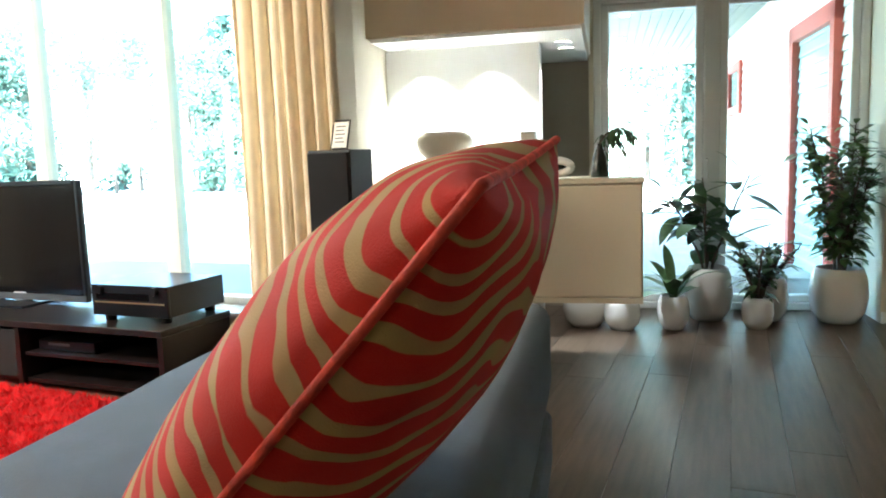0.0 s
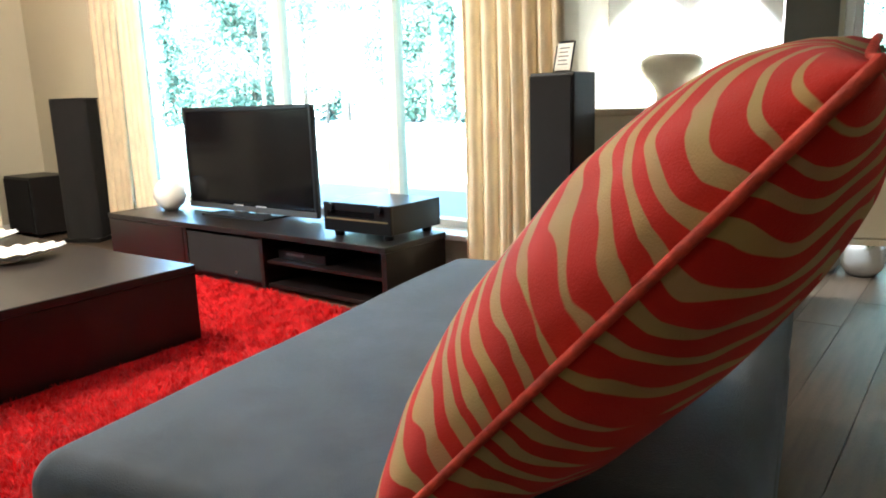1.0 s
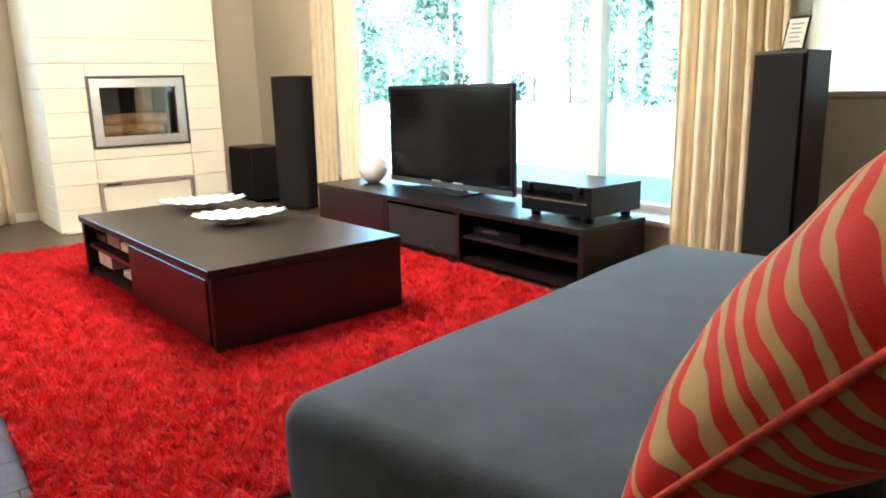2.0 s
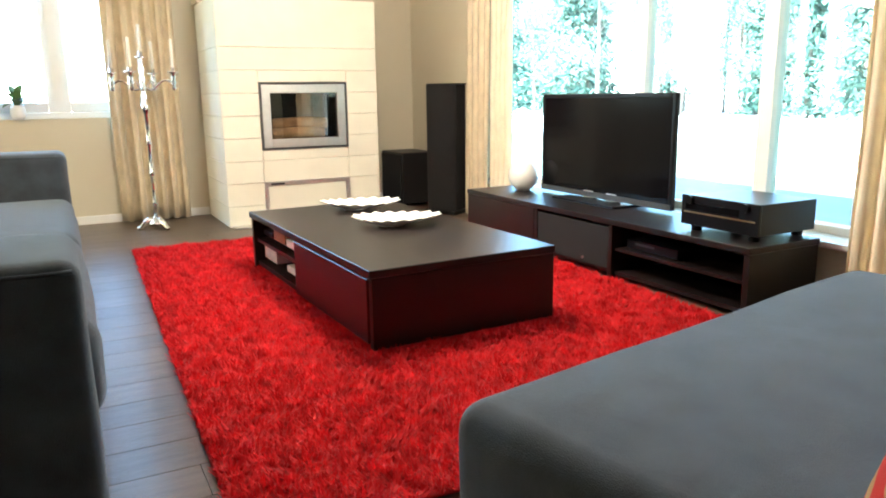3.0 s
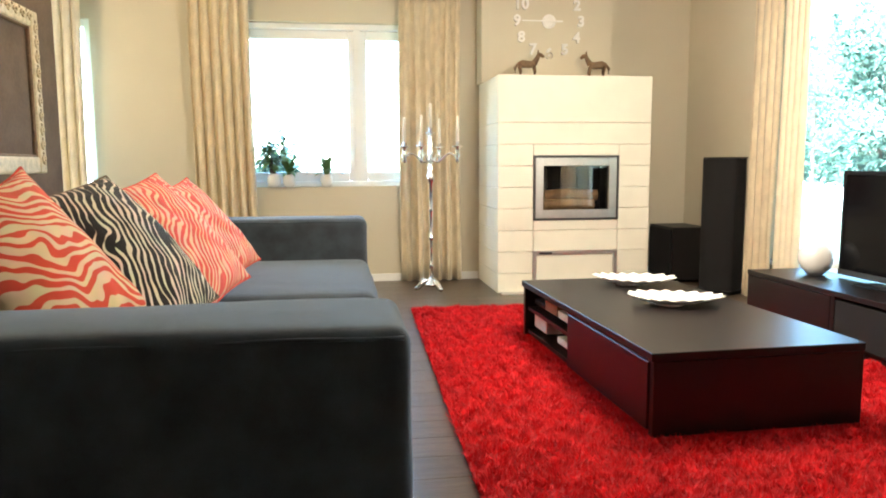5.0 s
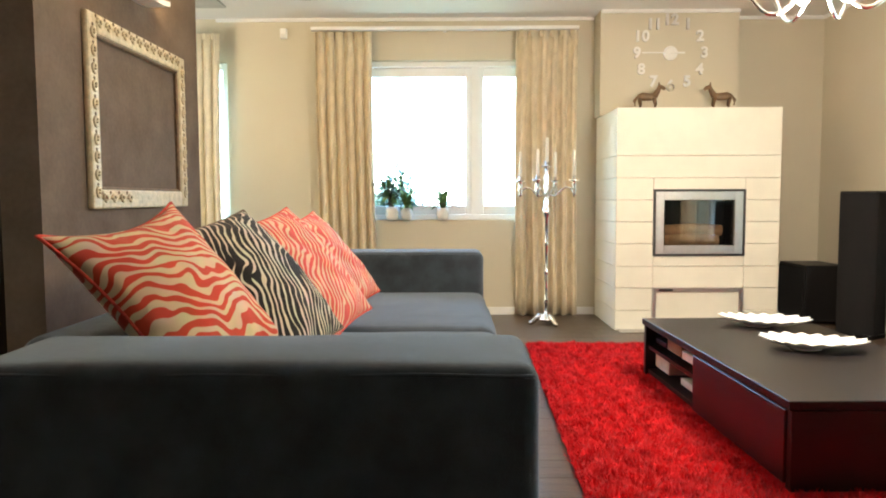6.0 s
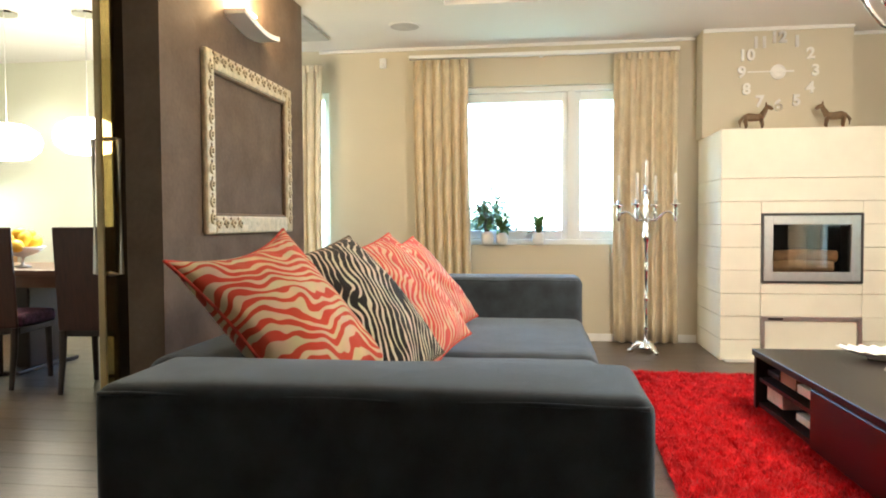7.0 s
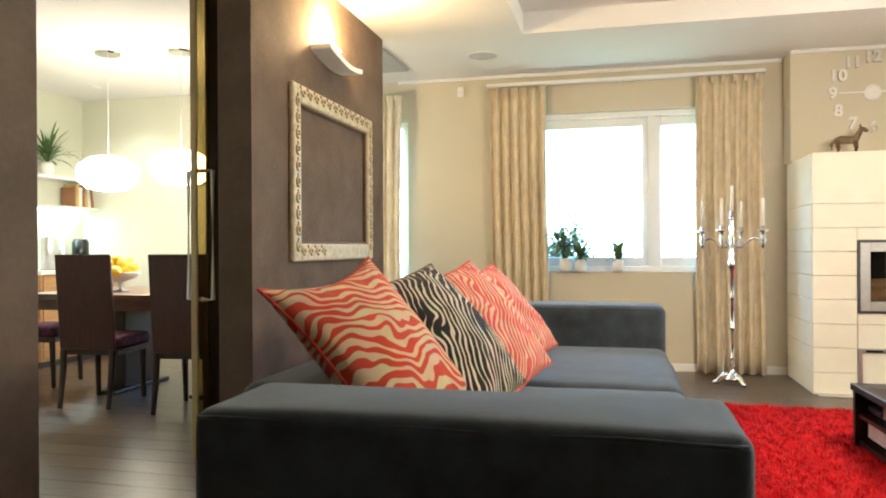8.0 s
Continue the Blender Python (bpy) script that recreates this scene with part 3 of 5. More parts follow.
for z0, z1 in ((1.135, 1.223), (0.522, 0.600)):
    part("stone_block", boxes(((FX - 0.05, OY0 + 0.001, z0), (FX, OY1 - 0.001, z1)), bevel=0.002, seg=1), M_STONE, fire)
part("outer_frame", rim_frame(OY0, OY1, 0.602, 1.133, 0.016, FX - 0.03, FX + 0.016), M_DARKMET, fire, "dark steel outer frame")
fdoor = part("fire_door", rim_frame(OY0 + 0.017, OY1 - 0.017, 0.619, 1.116, 0.068, FX - 0.02, FX + 0.010), M_STEEL, fire, "brushed steel firebox door")
part("glass", boxes(((FX - 0.030, OY0 + 0.08, 0.68), (FX - 0.022, OY1 - 0.08, 1.05))), M_FIREGL, fdoor, "dark glass")
part("firebox", boxes(((FX - 0.30, OY0 + 0.02, 0.62), (FX - 0.29, OY1 - 0.02, 1.12)), ((FX - 0.29, OY0 + 0.02, 0.62), (FX - 0.05, OY1 - 0.02, 0.66)), ((FX - 0.29, OY0 + 0.02, 1.08), (FX - 0.05, OY1 - 0.02, 1.12)),
     ((FX - 0.29, OY0 + 0.02, 0.66), (FX - 0.05, OY0 + 0.05, 1.08)), ((FX - 0.29, OY1 - 0.05, 0.66), (FX - 0.05, OY1 - 0.02, 1.08))), M_BLACK, fire)
for k, (y0, y1, z, r) in enumerate(((1.96, 2.40, 0.715, 0.05), (1.98, 2.44, 0.80, 0.045), (1.94, 2.30, 0.73, 0.04))):
    part("log", tube([(FX - 0.12 - 0.05 * k, y0, z), (FX - 0.13 - 0.03 * k, (y0 + y1) / 2, z + 0.01), (FX - 0.11 - 0.04 * k, y1, z)], r, 12), M_LOG, fire, "birch log")
lower = part("ash_frame", rim_frame(OY0, OY1, 0.02, 0.345, 0.030, FX - 0.03, FX + 0.012), M_STEEL, fire, "grey steel frame")
part("ash_door", boxes(((FX - 0.04, OY0 + 0.032, 0.052), (FX - 0.004, OY1 - 0.032, 0.312)), bevel=0.003, seg=1), M_STONE, lower, "cream stone ash door")
part("pull", boxes(((FX + 0.012, OY0 + 0.05, 0.322), (FX + 0.020, OY0 + 0.16, 0.336)), bevel=0.002, seg=1), M_BLACK, lower)
part("plinth", boxes(((FX - 0.10, FY0 + 0.02, 0.0), (FX + 0.10, FY1 - 0.02, 0.012)), bevel=0.003, seg=1), M_STEEL, fire, "thin grey hearth plate")
structure("chimney_breast", boxes(((WX, 1.53, FZ), (-6.5, 2.72, CZ))), M_WALL, "beige plastered chimney breast", "wall")

# wall clock: loose figures and a small hub
clock = thing("wall_clock", "frameless wall clock of loose silver figures", "clock", (-6.5, 2.13, 2.31))
# white ceramic on hub and hands puts in the silver's bright reflection
part("hub", revolve([(0.0, 0), (0.062, 0.0), (0.062, 0.014), (0.04, 0.024), (0.0, 0.024)], 24), M_CERAM, clock, "pale silver hub").matrix_local = pose(0, 0, 0, 0, 90, 0)
part("hour_hand", boxes(((0.026, -0.008, -0.008), (0.031, 0.12, 0.008))), M_CERAM, clock)
part("minute_hand", boxes(((0.032, -0.25, -0.006), (0.037, 0.07, 0.006)), bevel=0.001, seg=1), M_CERAM, clock)
for hour in range(1, 13):
    a = radians(90 - 30 * hour)
    for k, digit in enumerate(str(hour)):
        cu = bpy.data.curves.new("figure", "FONT")
        cu.body, cu.size, cu.extrude, cu.offset, cu.align_x, cu.align_y = digit, 0.125, 0.012, 0.005, "CENTER", "CENTER"
        tmp = new("figure", cu)
        bpy.context.view_layer.update()
        me = bpy.data.meshes.new_from_object(tmp.evaluated_get(bpy.context.evaluated_depsgraph_get()))
        bpy.data.objects.remove(tmp)
        me.materials.clear()
        # brighter hours get the reflection as white colour, duller ones plain steel
        me.materials.append(M_STEEL if hour in (6, 7, 12, 11, 1, 5) else M_CERAM)
        ob = new("figure", me)
        ob.parent = clock
        step = (k - 0.5) * 0.066 if hour > 9 else 0.0
        ob.matrix_local = pose(0.014, 0.29 * math.cos(a) + step, 0.28 * math.sin(a), 90, 0, 90)

# wooden horse figurines
def figurine(m):
    bm = tube([(0, -0.075, 0.115), (0, -0.04, 0.125), (0, 0.02, 0.120), (0, 0.06, 0.125)], [0.026, 0.034, 0.030, 0.030], 10)
    tube([(0, 0.055, 0.125), (0, 0.085, 0.175), (0, 0.095, 0.205)], [0.028, 0.020, 0.014], 8, bm)
    tube([(0, 0.085, 0.205), (0, 0.120, 0.195), (0, 0.140, 0.180)], [0.019, 0.017, 0.010], 8, bm)
    for y in (-0.065, 0.055):
        for x in (-0.018, 0.018):
            tube([(x, y, 0.11), (x, y + 0.01, 0.055), (x, y, 0.0)], [0.016, 0.011, 0.012], 7, bm)
    tube([(0, -0.08, 0.125), (0, -0.105, 0.09), (0, -0.10, 0.05)], [0.010, 0.014, 0.006], 7, bm)
    for x in (-0.01, 0.01):
        tube([(x, 0.092, 0.212), (x * 1.2, 0.090, 0.240)], [0.008, 0.002], 6, bm)
    ob = part("horse_figurine", bm, M_HORSE, None, "small brown carved wooden figurine on the fireplace", True)
    ob.matrix_world = m
    return tagged(ob, category="figurine", group="figurines")


figurine(pose(-6.20, 1.86, FZ - 0.003, 0, 0, -8))
figurine(pose(-6.20, 2.47, FZ - 0.003, 0, 0, 172))

# ---- candelabra ----
cand = thing("candelabra", "tall turned chrome floor candelabra with ivory candles", "candelabra", (-6.20, 1.035, 0))
part("base", revolve([(0.060, 0.035), (0.075, 0.045), (0.060, 0.062), (0.040, 0.070), (0.030, 0.090), (0.022, 0.105)], 32), M_CHROME, cand, smooth=True)
for k in range(3):
    a = radians(30 + 120 * k)
    c, s_ = math.cos(a), math.sin(a)
    part("foot", tube([(c * r, s_ * r, z) for r, z in ((0.02, 0.085), (0.06, 0.075), (0.095, 0.045), (0.115, 0.022), (0.135, 0.018), (0.145, 0.028))], [0.022, 0.026, 0.024, 0.020, 0.018, 0.012], 10), M_CHROME, cand, "scrolled chrome foot", True)
prof = [(0.016, 0.10)]
for z, r in ((0.18, 0.014), (0.20, 0.026), (0.22, 0.014), (0.42, 0.015), (0.44, 0.027), (0.46, 0.015), (0.66, 0.016), (0.68, 0.024), (0.70, 0.016), (0.90, 0.018), (0.93, 0.034), (0.98, 0.030), (1.00, 0.016), (1.04, 0.024), (1.06, 0.014),
             (1.10, 0.026), (1.13, 0.014), (1.17, 0.026), (1.20, 0.013), (1.24, 0.024), (1.27, 0.012), (1.31, 0.020)):
    prof.append((r, z))
part("stem", revolve(prof, 20), M_CHROME, cand, smooth=True)
part("drip_pan", revolve([(0.012, 1.31), (0.042, 1.325), (0.045, 1.332), (0.018, 1.335), (0.018, 1.37)], 20), M_CHROME, cand, smooth=True)
part("candle", revolve([(0.0125, 1.36), (0.0125, 1.565), (0.004, 1.572)], 14), M_WAX, cand, "ivory candle", True)
for k in range(4):
    a = radians(100 - 36 + 90 * k)
    c, s_ = math.cos(a) * 0.233, math.sin(a) * 0.233
    pts = [(c * u, s_ * u, 1.125 - 0.045 * math.sin(2 * math.pi * u) * (1 - 0.4 * u)) for u in [i / 11 for i in range(12)]]
    arm = part("arm", tube(pts, 0.010, 8), M_CHROME, cand, smooth=True)
    part("drip_pan", revolve([(0.006, 1.075), (0.020, 1.095), (0.010, 1.115), (0.026, 1.140), (0.012, 1.163), (0.022, 1.180), (0.012, 1.198), (0.042, 1.210), (0.045, 1.218), (0.017, 1.221), (0.017, 1.25)], 18, (c, s_, 0)), M_CHROME, arm, smooth=True)
    part("candle", revolve([(0.0135, 1.24), (0.0115, 1.455), (0.004, 1.462)], 14, (c, s_, 0)), M_WAX, arm, "ivory candle", True)

# ---- rug ----
rug = thing("rug", "bright red shaggy rug under the coffee table", "rug", (-3.45, 1.87, 0), -1.6)
RW, RD = 1.86, 1.15
part("backing", boxes(((-RW, -RD, 0.001), (RW, RD, 0.012)), bevel=0.004, seg=1), M_RUGB, rug)
rng = np.random.default_rng(3)
nb = 170000
bx, by = rng.uniform(-RW, RW, nb), rng.uniform(-RD, RD, nb)
ang, lean, hgt, wid = rng.uniform(0, 2 * np.pi, nb), rng.uniform(0.006, 0.034, nb), rng.uniform(0.020, 0.042, nb), rng.uniform(0.0028, 0.0056, nb)
clump = np.sin(bx * 23 + 3 * np.sin(by * 17)) + np.sin(by * 27 + 3 * np.sin(bx * 19))
ang = 0.45 * ang + 2.2 * clump
hgt = hgt * (1 + 0.14 * np.sin(bx * 31 + 2 * np.sin(by * 29)))
co = np.zeros((nb, 3, 3))
px, py = -np.sin(ang) * wid, np.cos(ang) * wid
co[:, 0] = np.stack((bx - px, by - py, np.full(nb, 0.010)), 1)
co[:, 1] = np.stack((bx + px, by + py, np.full(nb, 0.010)), 1)
co[:, 2] = np.stack((bx + np.cos(ang) * lean, by + np.sin(ang) * lean, hgt), 1)
me = bpy.data.meshes.new("shag")
me.from_pydata(co.reshape(-1, 3).tolist(), [], np.arange(nb * 3).reshape(-1, 3).tolist())
me.materials.append(M_RUG)
ob = new("shag", me)
ob.parent = rug
tagged(ob, kind="stuff")

# ---- coffee table ----
table = thing("coffee_table", "low dark wenge coffee table with open shelves", "coffee table", (-2.64, 1.408, 0.025), 1.5)
TL, TD, TH = 1.765, 0.905, 0.33
part("tabletop", boxes(((-TL, 0, TH - 0.035), (0, TD, TH)), bevel=0.003, seg=1), M_WENGE, table)
part("side_panel", boxes(((-0.04, 0.012, 0.0), (-0.004, TD - 0.004, TH - 0.036)), bevel=0.002, seg=1), M_WENGE, table)
part("side_panel", boxes(((-TL + 0.004, 0.012, 0.0), (-TL + 0.04, TD - 0.004, TH - 0.036)), bevel=0.002, seg=1), M_WENGE, table)
part("back_panel", boxes(((-TL + 0.041, TD - 0.03, 0.0), (-0.041, TD - 0.006, TH - 0.036))), M_WENGE, table)
part("bottom_panel", boxes(((-TL + 0.041, 0.03, 0.012), (-0.041, TD - 0.031, 0.035))), M_WENGE, table)
part("divider", boxes(((-0.97, 0.02, 0.036), (-0.945, TD - 0.031, TH - 0.036))), M_WENGE, table)
part("shelf", boxes(((-TL + 0.041, 0.03, 0.155), (-0.971, 0.5, 0.175))), M_WENGE, table)
part("shelf_back", boxes(((-TL + 0.041, 0.501, 0.036), (-0.971, 0.515, TH - 0.036))), M_WENGE, table)
part("drawer_front", boxes(((-0.944, 0.004, 0.02), (-0.041, 0.03, TH - 0.042)), bevel=0.003, seg=1), M_RED_DOOR, table, "dark burgundy lacquered drawer front")
rnd = random.Random(2)
for z in (0.061, 0.201):
    x = -TL + 0.08
    while x < -1.05:
        w = rnd.uniform(0.10, 0.24)
        h = rnd.uniform(0.02, 0.085) if z < 0.1 else rnd.uniform(0.02, 0.07)
        if rnd.random() < 0.8 and x + w < -0.99:
            ob = part("magazine", boxes(((x, 0.06, 0), (x + w, 0.33, h)), bevel=0.003, seg=1), rnd.choice((M_PAPER, M_PAPER, M_BOOKA, M_BLACK)), None, "stack of printed magazines on the table shelf")
            ob.matrix_world = pose(-2.64, 1.408, 0.025 + z, 0, 0, 1.5)
            tagged(ob, category="magazine", group="magazines on the shelf")
        x += w + 0.02


def shell_plate(m, seed):
    """A fan shaped ribbed shell dish with a scalloped rim."""
    bm = bmesh.new()
    nr, na = 10, 96
    rings = []
    for i in range(nr + 1):
        s = i / nr
        ring = []
        for k in range(na):
            a = 2 * math.pi * k / na
            rib = math.cos(a * 17 + 0.3 * math.sin(a * 3 + seed))
            rad = (0.212 + 0.03 * math.cos(a) + 0.02 * math.sin(2 * a + seed)) * s * (1 + 0.055 * s * rib)
            z = 0.010 + 0.036 * s ** 2.2 + 0.005 * s * s * rib + 0.004 * s * math.sin(2 * a + seed)
            ring.append(bm.verts.new((rad * math.cos(a), rad * math.sin(a) * 0.70, z)))
        rings.append(ring)
    for a, b in zip(rings[1:], rings[2:]):
        for k in range(na):
            bm.faces.new((a[k], a[(k + 1) % na], b[(k + 1) % na], b[k]))
    bm.faces.new(rings[1])
    for v in rings[0]:
        bm.verts.remove(v)
    pl = thing("shell_dish", "white glazed shell shaped dish on the coffee table", "dish", group="shell dishes")
    ob = part("bowl", bm, M_SHELL, pl, smooth=True)
    sol = ob.modifiers.new("thickness", "SOLIDIFY")
    sol.thickness, sol.offset = 0.007, 0.0
    part("foot", revolve([(0.07, 0), (0.07, 0.010), (0.05, 0.014)], 24), M_SHELL, pl)
    pl.matrix_world = m
    return pl


shell_plate(pose(-4.15, 1.94, 0.356, 0, 0, 62), 1.0)
shell_plate(pose(-3.53, 1.90, 0.356, 0, 0, 80), 2.6)

# ---- media bench and what stands on it ----
CX0, CX1, CY0, CY1, CH = -4.69, -2.21, 3.022, 3.50, 0.34
bench = thing("media_bench", "long low dark wenge media bench", "media bench", (0, 0, 0))
part("top", boxes(((CX0, CY0, CH - 0.03), (CX1, CY1, CH)), bevel=0.002, seg=1), M_WENGE, bench)
for x in (CX0 + 0.002, -3.845, -3.14, CX1 - 0.032):
    part("upright", boxes(((x, CY0 + 0.006, 0.0), (x + 0.03, CY1 - 0.005, CH - 0.031))), M_WENGE, bench)
part("bottom", boxes(((CX0 + 0.033, CY0 + 0.03, 0.03), (CX1 - 0.033, CY1 - 0.03, 0.05))), M_WENGE, bench)
part("back", boxes(((CX0 + 0.033, CY1 - 0.028, 0.051), (CX1 - 0.033, CY1 - 0.01, CH - 0.031))), M_WENGE, bench)
part("drawer_front", boxes(((CX0 + 0.035, CY0 + 0.002, 0.035), (-3.848, CY0 + 0.022, CH - 0.034)), bevel=0.002, seg=1), M_WENGE, bench)
part("flap", boxes(((-3.812, CY0 + 0.010, 0.055), (-3.143, CY0 + 0.026, CH - 0.05)), bevel=0.002, seg=1), M_GRILLE, bench, "black cloth covered flap")
part("badge", revolve([(0.008, 0), (0.008, 0.004)], 12), M_STEEL, bench).matrix_local = pose(-3.36, CY0 + 0.010, 0.085, 90)
part("shelf", boxes(((-3.108, CY0 + 0.03, 0.165), (CX1 - 0.034, CY1 - 0.03, 0.18))), M_WENGE, bench)
player = thing("disc_player", "flat black disc player on the bench shelf", "player", (-2.9, 3.10, 0.18))
part("case", boxes(((-0.17, 0, 0.004), (0.20, 0.28, 0.055)), bevel=0.003, seg=1), M_BLACK, player)
part("disc_tray", boxes(((-0.10, -0.003, 0.03), (0.04, 0.0, 0.042))), M_DARKMET, player)

tv = thing("television", "large black flat screen television, switched off", "television", (-3.675, 3.40, CH))
part("bezel", frame_bars(1.236, 0.655, 0.028, 0.035, at=(-0.618, 0.0, 0.018)), M_BLACK, tv)
part("screen", boxes(((-0.591, 0.008, 0.045), (0.591, 0.020, 0.646))), M_SCREEN, tv)
part("rear_case", boxes(((-0.58, 0.021, 0.05), (0.58, 0.075, 0.63)), bevel=0.01), M_BLACK, tv)
part("lower_lip", boxes(((-0.616, -0.004, 0.020), (0.616, 0.0, 0.055)), bevel=0.0015, seg=1), M_DARKMET, tv, "grey lower lip")
part("neck", boxes(((-0.16, 0.0, 0.010), (-0.06, 0.05, 0.06)), ((0.06, 0.0, 0.010), (0.16, 0.05, 0.06)), bevel=0.008), M_STEEL, tv, "grey twin neck")
part("foot", boxes(((-0.30, -0.14, 0.0), (0.30, 0.16, 0.012)), bevel=0.004), M_BLACK, tv, "glossy black foot plate")
for ob in tv.children:
    ob.matrix_local = pose(0, 0, 0, 0, 0, 0)

recv = thing("av_receiver", "black audio receiver with a brass trim line", "receiver", (-2.49, 3.13, CH))
part("case", boxes(((-0.225, 0.02, 0.03), (0.225, 0.40, 0.176)), bevel=0.004), M_BLACK, recv)
part("front_plate", boxes(((-0.23, 0.0, 0.03), (0.23, 0.019, 0.178)), bevel=0.004), M_BLACK, recv)
part("trim_line", boxes(((-0.21, -0.003, 0.092), (0.21, 0.0, 0.099))), mat("brass_line", (0.55, 0.42, 0.22), 0.3, 0.9), recv, "thin brass line")
part("display", boxes(((-0.20, -0.002, 0.108), (0.12, 0.0, 0.140))), M_SCREEN, recv)
for x in (0.16, -0.17):
    part("knob", revolve([(0.0, 0), (0.022, 0), (0.020, 0.018), (0.0, 0.018)], 20), M_BLACK, recv).matrix_local = pose(x, 0.0, 0.155, 90)
for x in (-0.17, 0.17):
    for y in (0.05, 0.35):
        part("foot", revolve([(0.025, 0), (0.028, 0.03)], 16, (x, y, 0)), M_BLACK, recv)

vase = part("egg_vase", revolve([(0.0, 0.003), (0.045, 0.0), (0.085, 0.04), (0.108, 0.09), (0.105, 0.14), (0.085, 0.18), (0.060, 0.205), (0.052, 0.206), (0.075, 0.175), (0.095, 0.13), (0.09, 0.07), (0.0, 0.02)], 36), M_CERAM, None, "white egg shaped ceramic vase on the bench", True)
vase.location = (-4.40, 3.32, CH)
tagged(vase, category="vase")


# ---- loudspeakers ----
def tower(m, w, d, h, label, curved=False):
    sp = thing("floor_speaker", label, "speaker", group="floor speakers")
    part("plinth", boxes(((-w / 2 - 0.01, 0.0, 0), (w / 2 + 0.01, d, 0.03)), bevel=0.004), M_BLACK, sp)
    if curved:
        bm = bmesh.new()
        pts = []
        n = 12
        for i in range(n + 1):
            a = math.pi * i / n
            pts.append((-math.cos(a) * w / 2, 0.06 - 0.06 * math.sin(a)))
        pts += [(w / 2 * 0.8, d), (-w / 2 * 0.8, d)]
        lo, hi = [bm.verts.new((x, y, 0.03)) for x, y in pts], [bm.verts.new((x, y, h)) for x, y in pts]
        for i in range(len(pts)):
            k = (i + 1) % len(pts)
            bm.faces.new((lo[i], lo[k], hi[k], hi[i]))
        bm.faces.new(hi)
        bm.faces.new(lo[::-1])
        part("cabinet", bm, M_GRILLE, sp)
        part("top_cap", boxes(((-w / 2 * 0.9, 0.03, h + 0.001), (w / 2 * 0.9, d, h + 0.012)), bevel=0.004), M_BLACK, sp)
    else:
        part("cabinet", boxes(((-w / 2, 0.016, 0.03), (w / 2, d, h)), bevel=0.004), M_BLKWOOD, sp)
        part("grille", boxes(((-w / 2 + 0.006, 0.0, 0.10), (w / 2 - 0.006, 0.015, h - 0.012)), bevel=0.004), M_GRILLE, sp)
    sp.matrix_world = m
    return sp


tower(pose(-1.495, 3.31, 0, 0, 0, -3), 0.215, 0.20, 1.11, "tall black tower loudspeaker with a cloth grille")
tower(pose(-5.63, 3.28, 0, 0, 0, 30), 0.30, 0.25, 1.10, "tall black curved tower loudspeaker", True)
sub = thing("subwoofer", "black cube subwoofer in the corner", "speaker", (-6.38, 3.20, 0))
part("cabinet", boxes(((-0.24, -0.02, 0.03), (0.24, 0.32, 0.50)), bevel=0.006), M_BLKWOOD, sub)
part("grille", boxes(((-0.22, -0.035, 0.05), (0.22, -0.021, 0.48)), bevel=0.004), M_GRILLE, sub)
for x in (-0.2, 0.2):
    for y in (0.02, 0.28):
        part("foot", revolve([(0.02, 0), (0.02, 0.03)], 12, (x, y, 0)), M_BLACK, sub)
pf = thing("photo_frame", "small dark desk frame with a printed card on the speaker", "picture frame", (-1.56, 3.50, 1.11))
part("frame", frame_bars(0.13, 0.17, 0.012, 0.012, at=(-0.065, 0, 0)), M_BLKWOOD, pf)
part("card", boxes(((-0.053, 0.004, 0.012), (0.053, 0.008, 0.158))), M_PAPER, pf)
for k in range(5):
    part("print_bar", boxes(((-0.035, 0.0025, 0.04 + 0.022 * k), (0.035 - 0.01 * (k % 2), 0.0035, 0.047 + 0.022 * k))), M_DARKMET, pf)
pf.matrix_world = pose(-1.500, 3.42, 1.112, -14, 0, -12) @ Matrix.Scale(0.8, 4)


# ---- sofa ----
sofa = thing("sofa", "charcoal fabric two seat sofa with low block arms", "sofa", (0, 0, 0))
AZ = 0.71
part("arm", cushion2((-2.05, -0.86, 0.06), (-1.66, 0.412, AZ), 0.042, 0.016, 0.008, 1), M_SOFA, sofa, smooth=True)
part("arm", cushion2((-5.09, -0.90, 0.06), (-4.75, 0.44, AZ + 0.015), 0.05, 0.004, 0.005, 2), M_SOFA, sofa, smooth=True)
part("backrest", cushion2((-4.75, -0.96, 0.10), (-2.05, -0.73, 0.695), 0.06, 0.006, 0.006, 3), M_SOFA, sofa, smooth=True)
part("base", cushion2((-4.74, -0.74, 0.08), (-2.06, 0.36, 0.27), 0.03, 0, 0.003, 4), M_SOFA, sofa, smooth=True)
part("seat_cushion", cushion2((-3.395, -0.73, 0.19), (-2.06, 0.445, 0.475), 0.075, 0.024, 0.012, 5), M_SOFA, sofa, smooth=True)
part("seat_cushion", cushion2((-4.74, -0.73, 0.19), (-3.400, 0.445, 0.475), 0.075, 0.024, 0.012, 6), M_SOFA, sofa, smooth=True)
for x, y1, dz in ((-1.662, 0.395, 0.0), (-4.752, 0.423, 0.015)):
    part("seam", tube([(x - 0.006, -0.84 + (y1 + 0.84) * i / 20, AZ + dz - 0.021 + 0.002 * math.sin(i * 0.9)) for i in range(21)], 0.0055, 6), M_SOFA, sofa, "corded edge seam", True)
for x in (-1.80, -4.98):
    for y in (-0.75, 0.27):
        part("leg", revolve([(0.025, 0), (0.03, 0.08)], 14, (x, y, 0)), M_STEEL, sofa, "short steel leg", True)

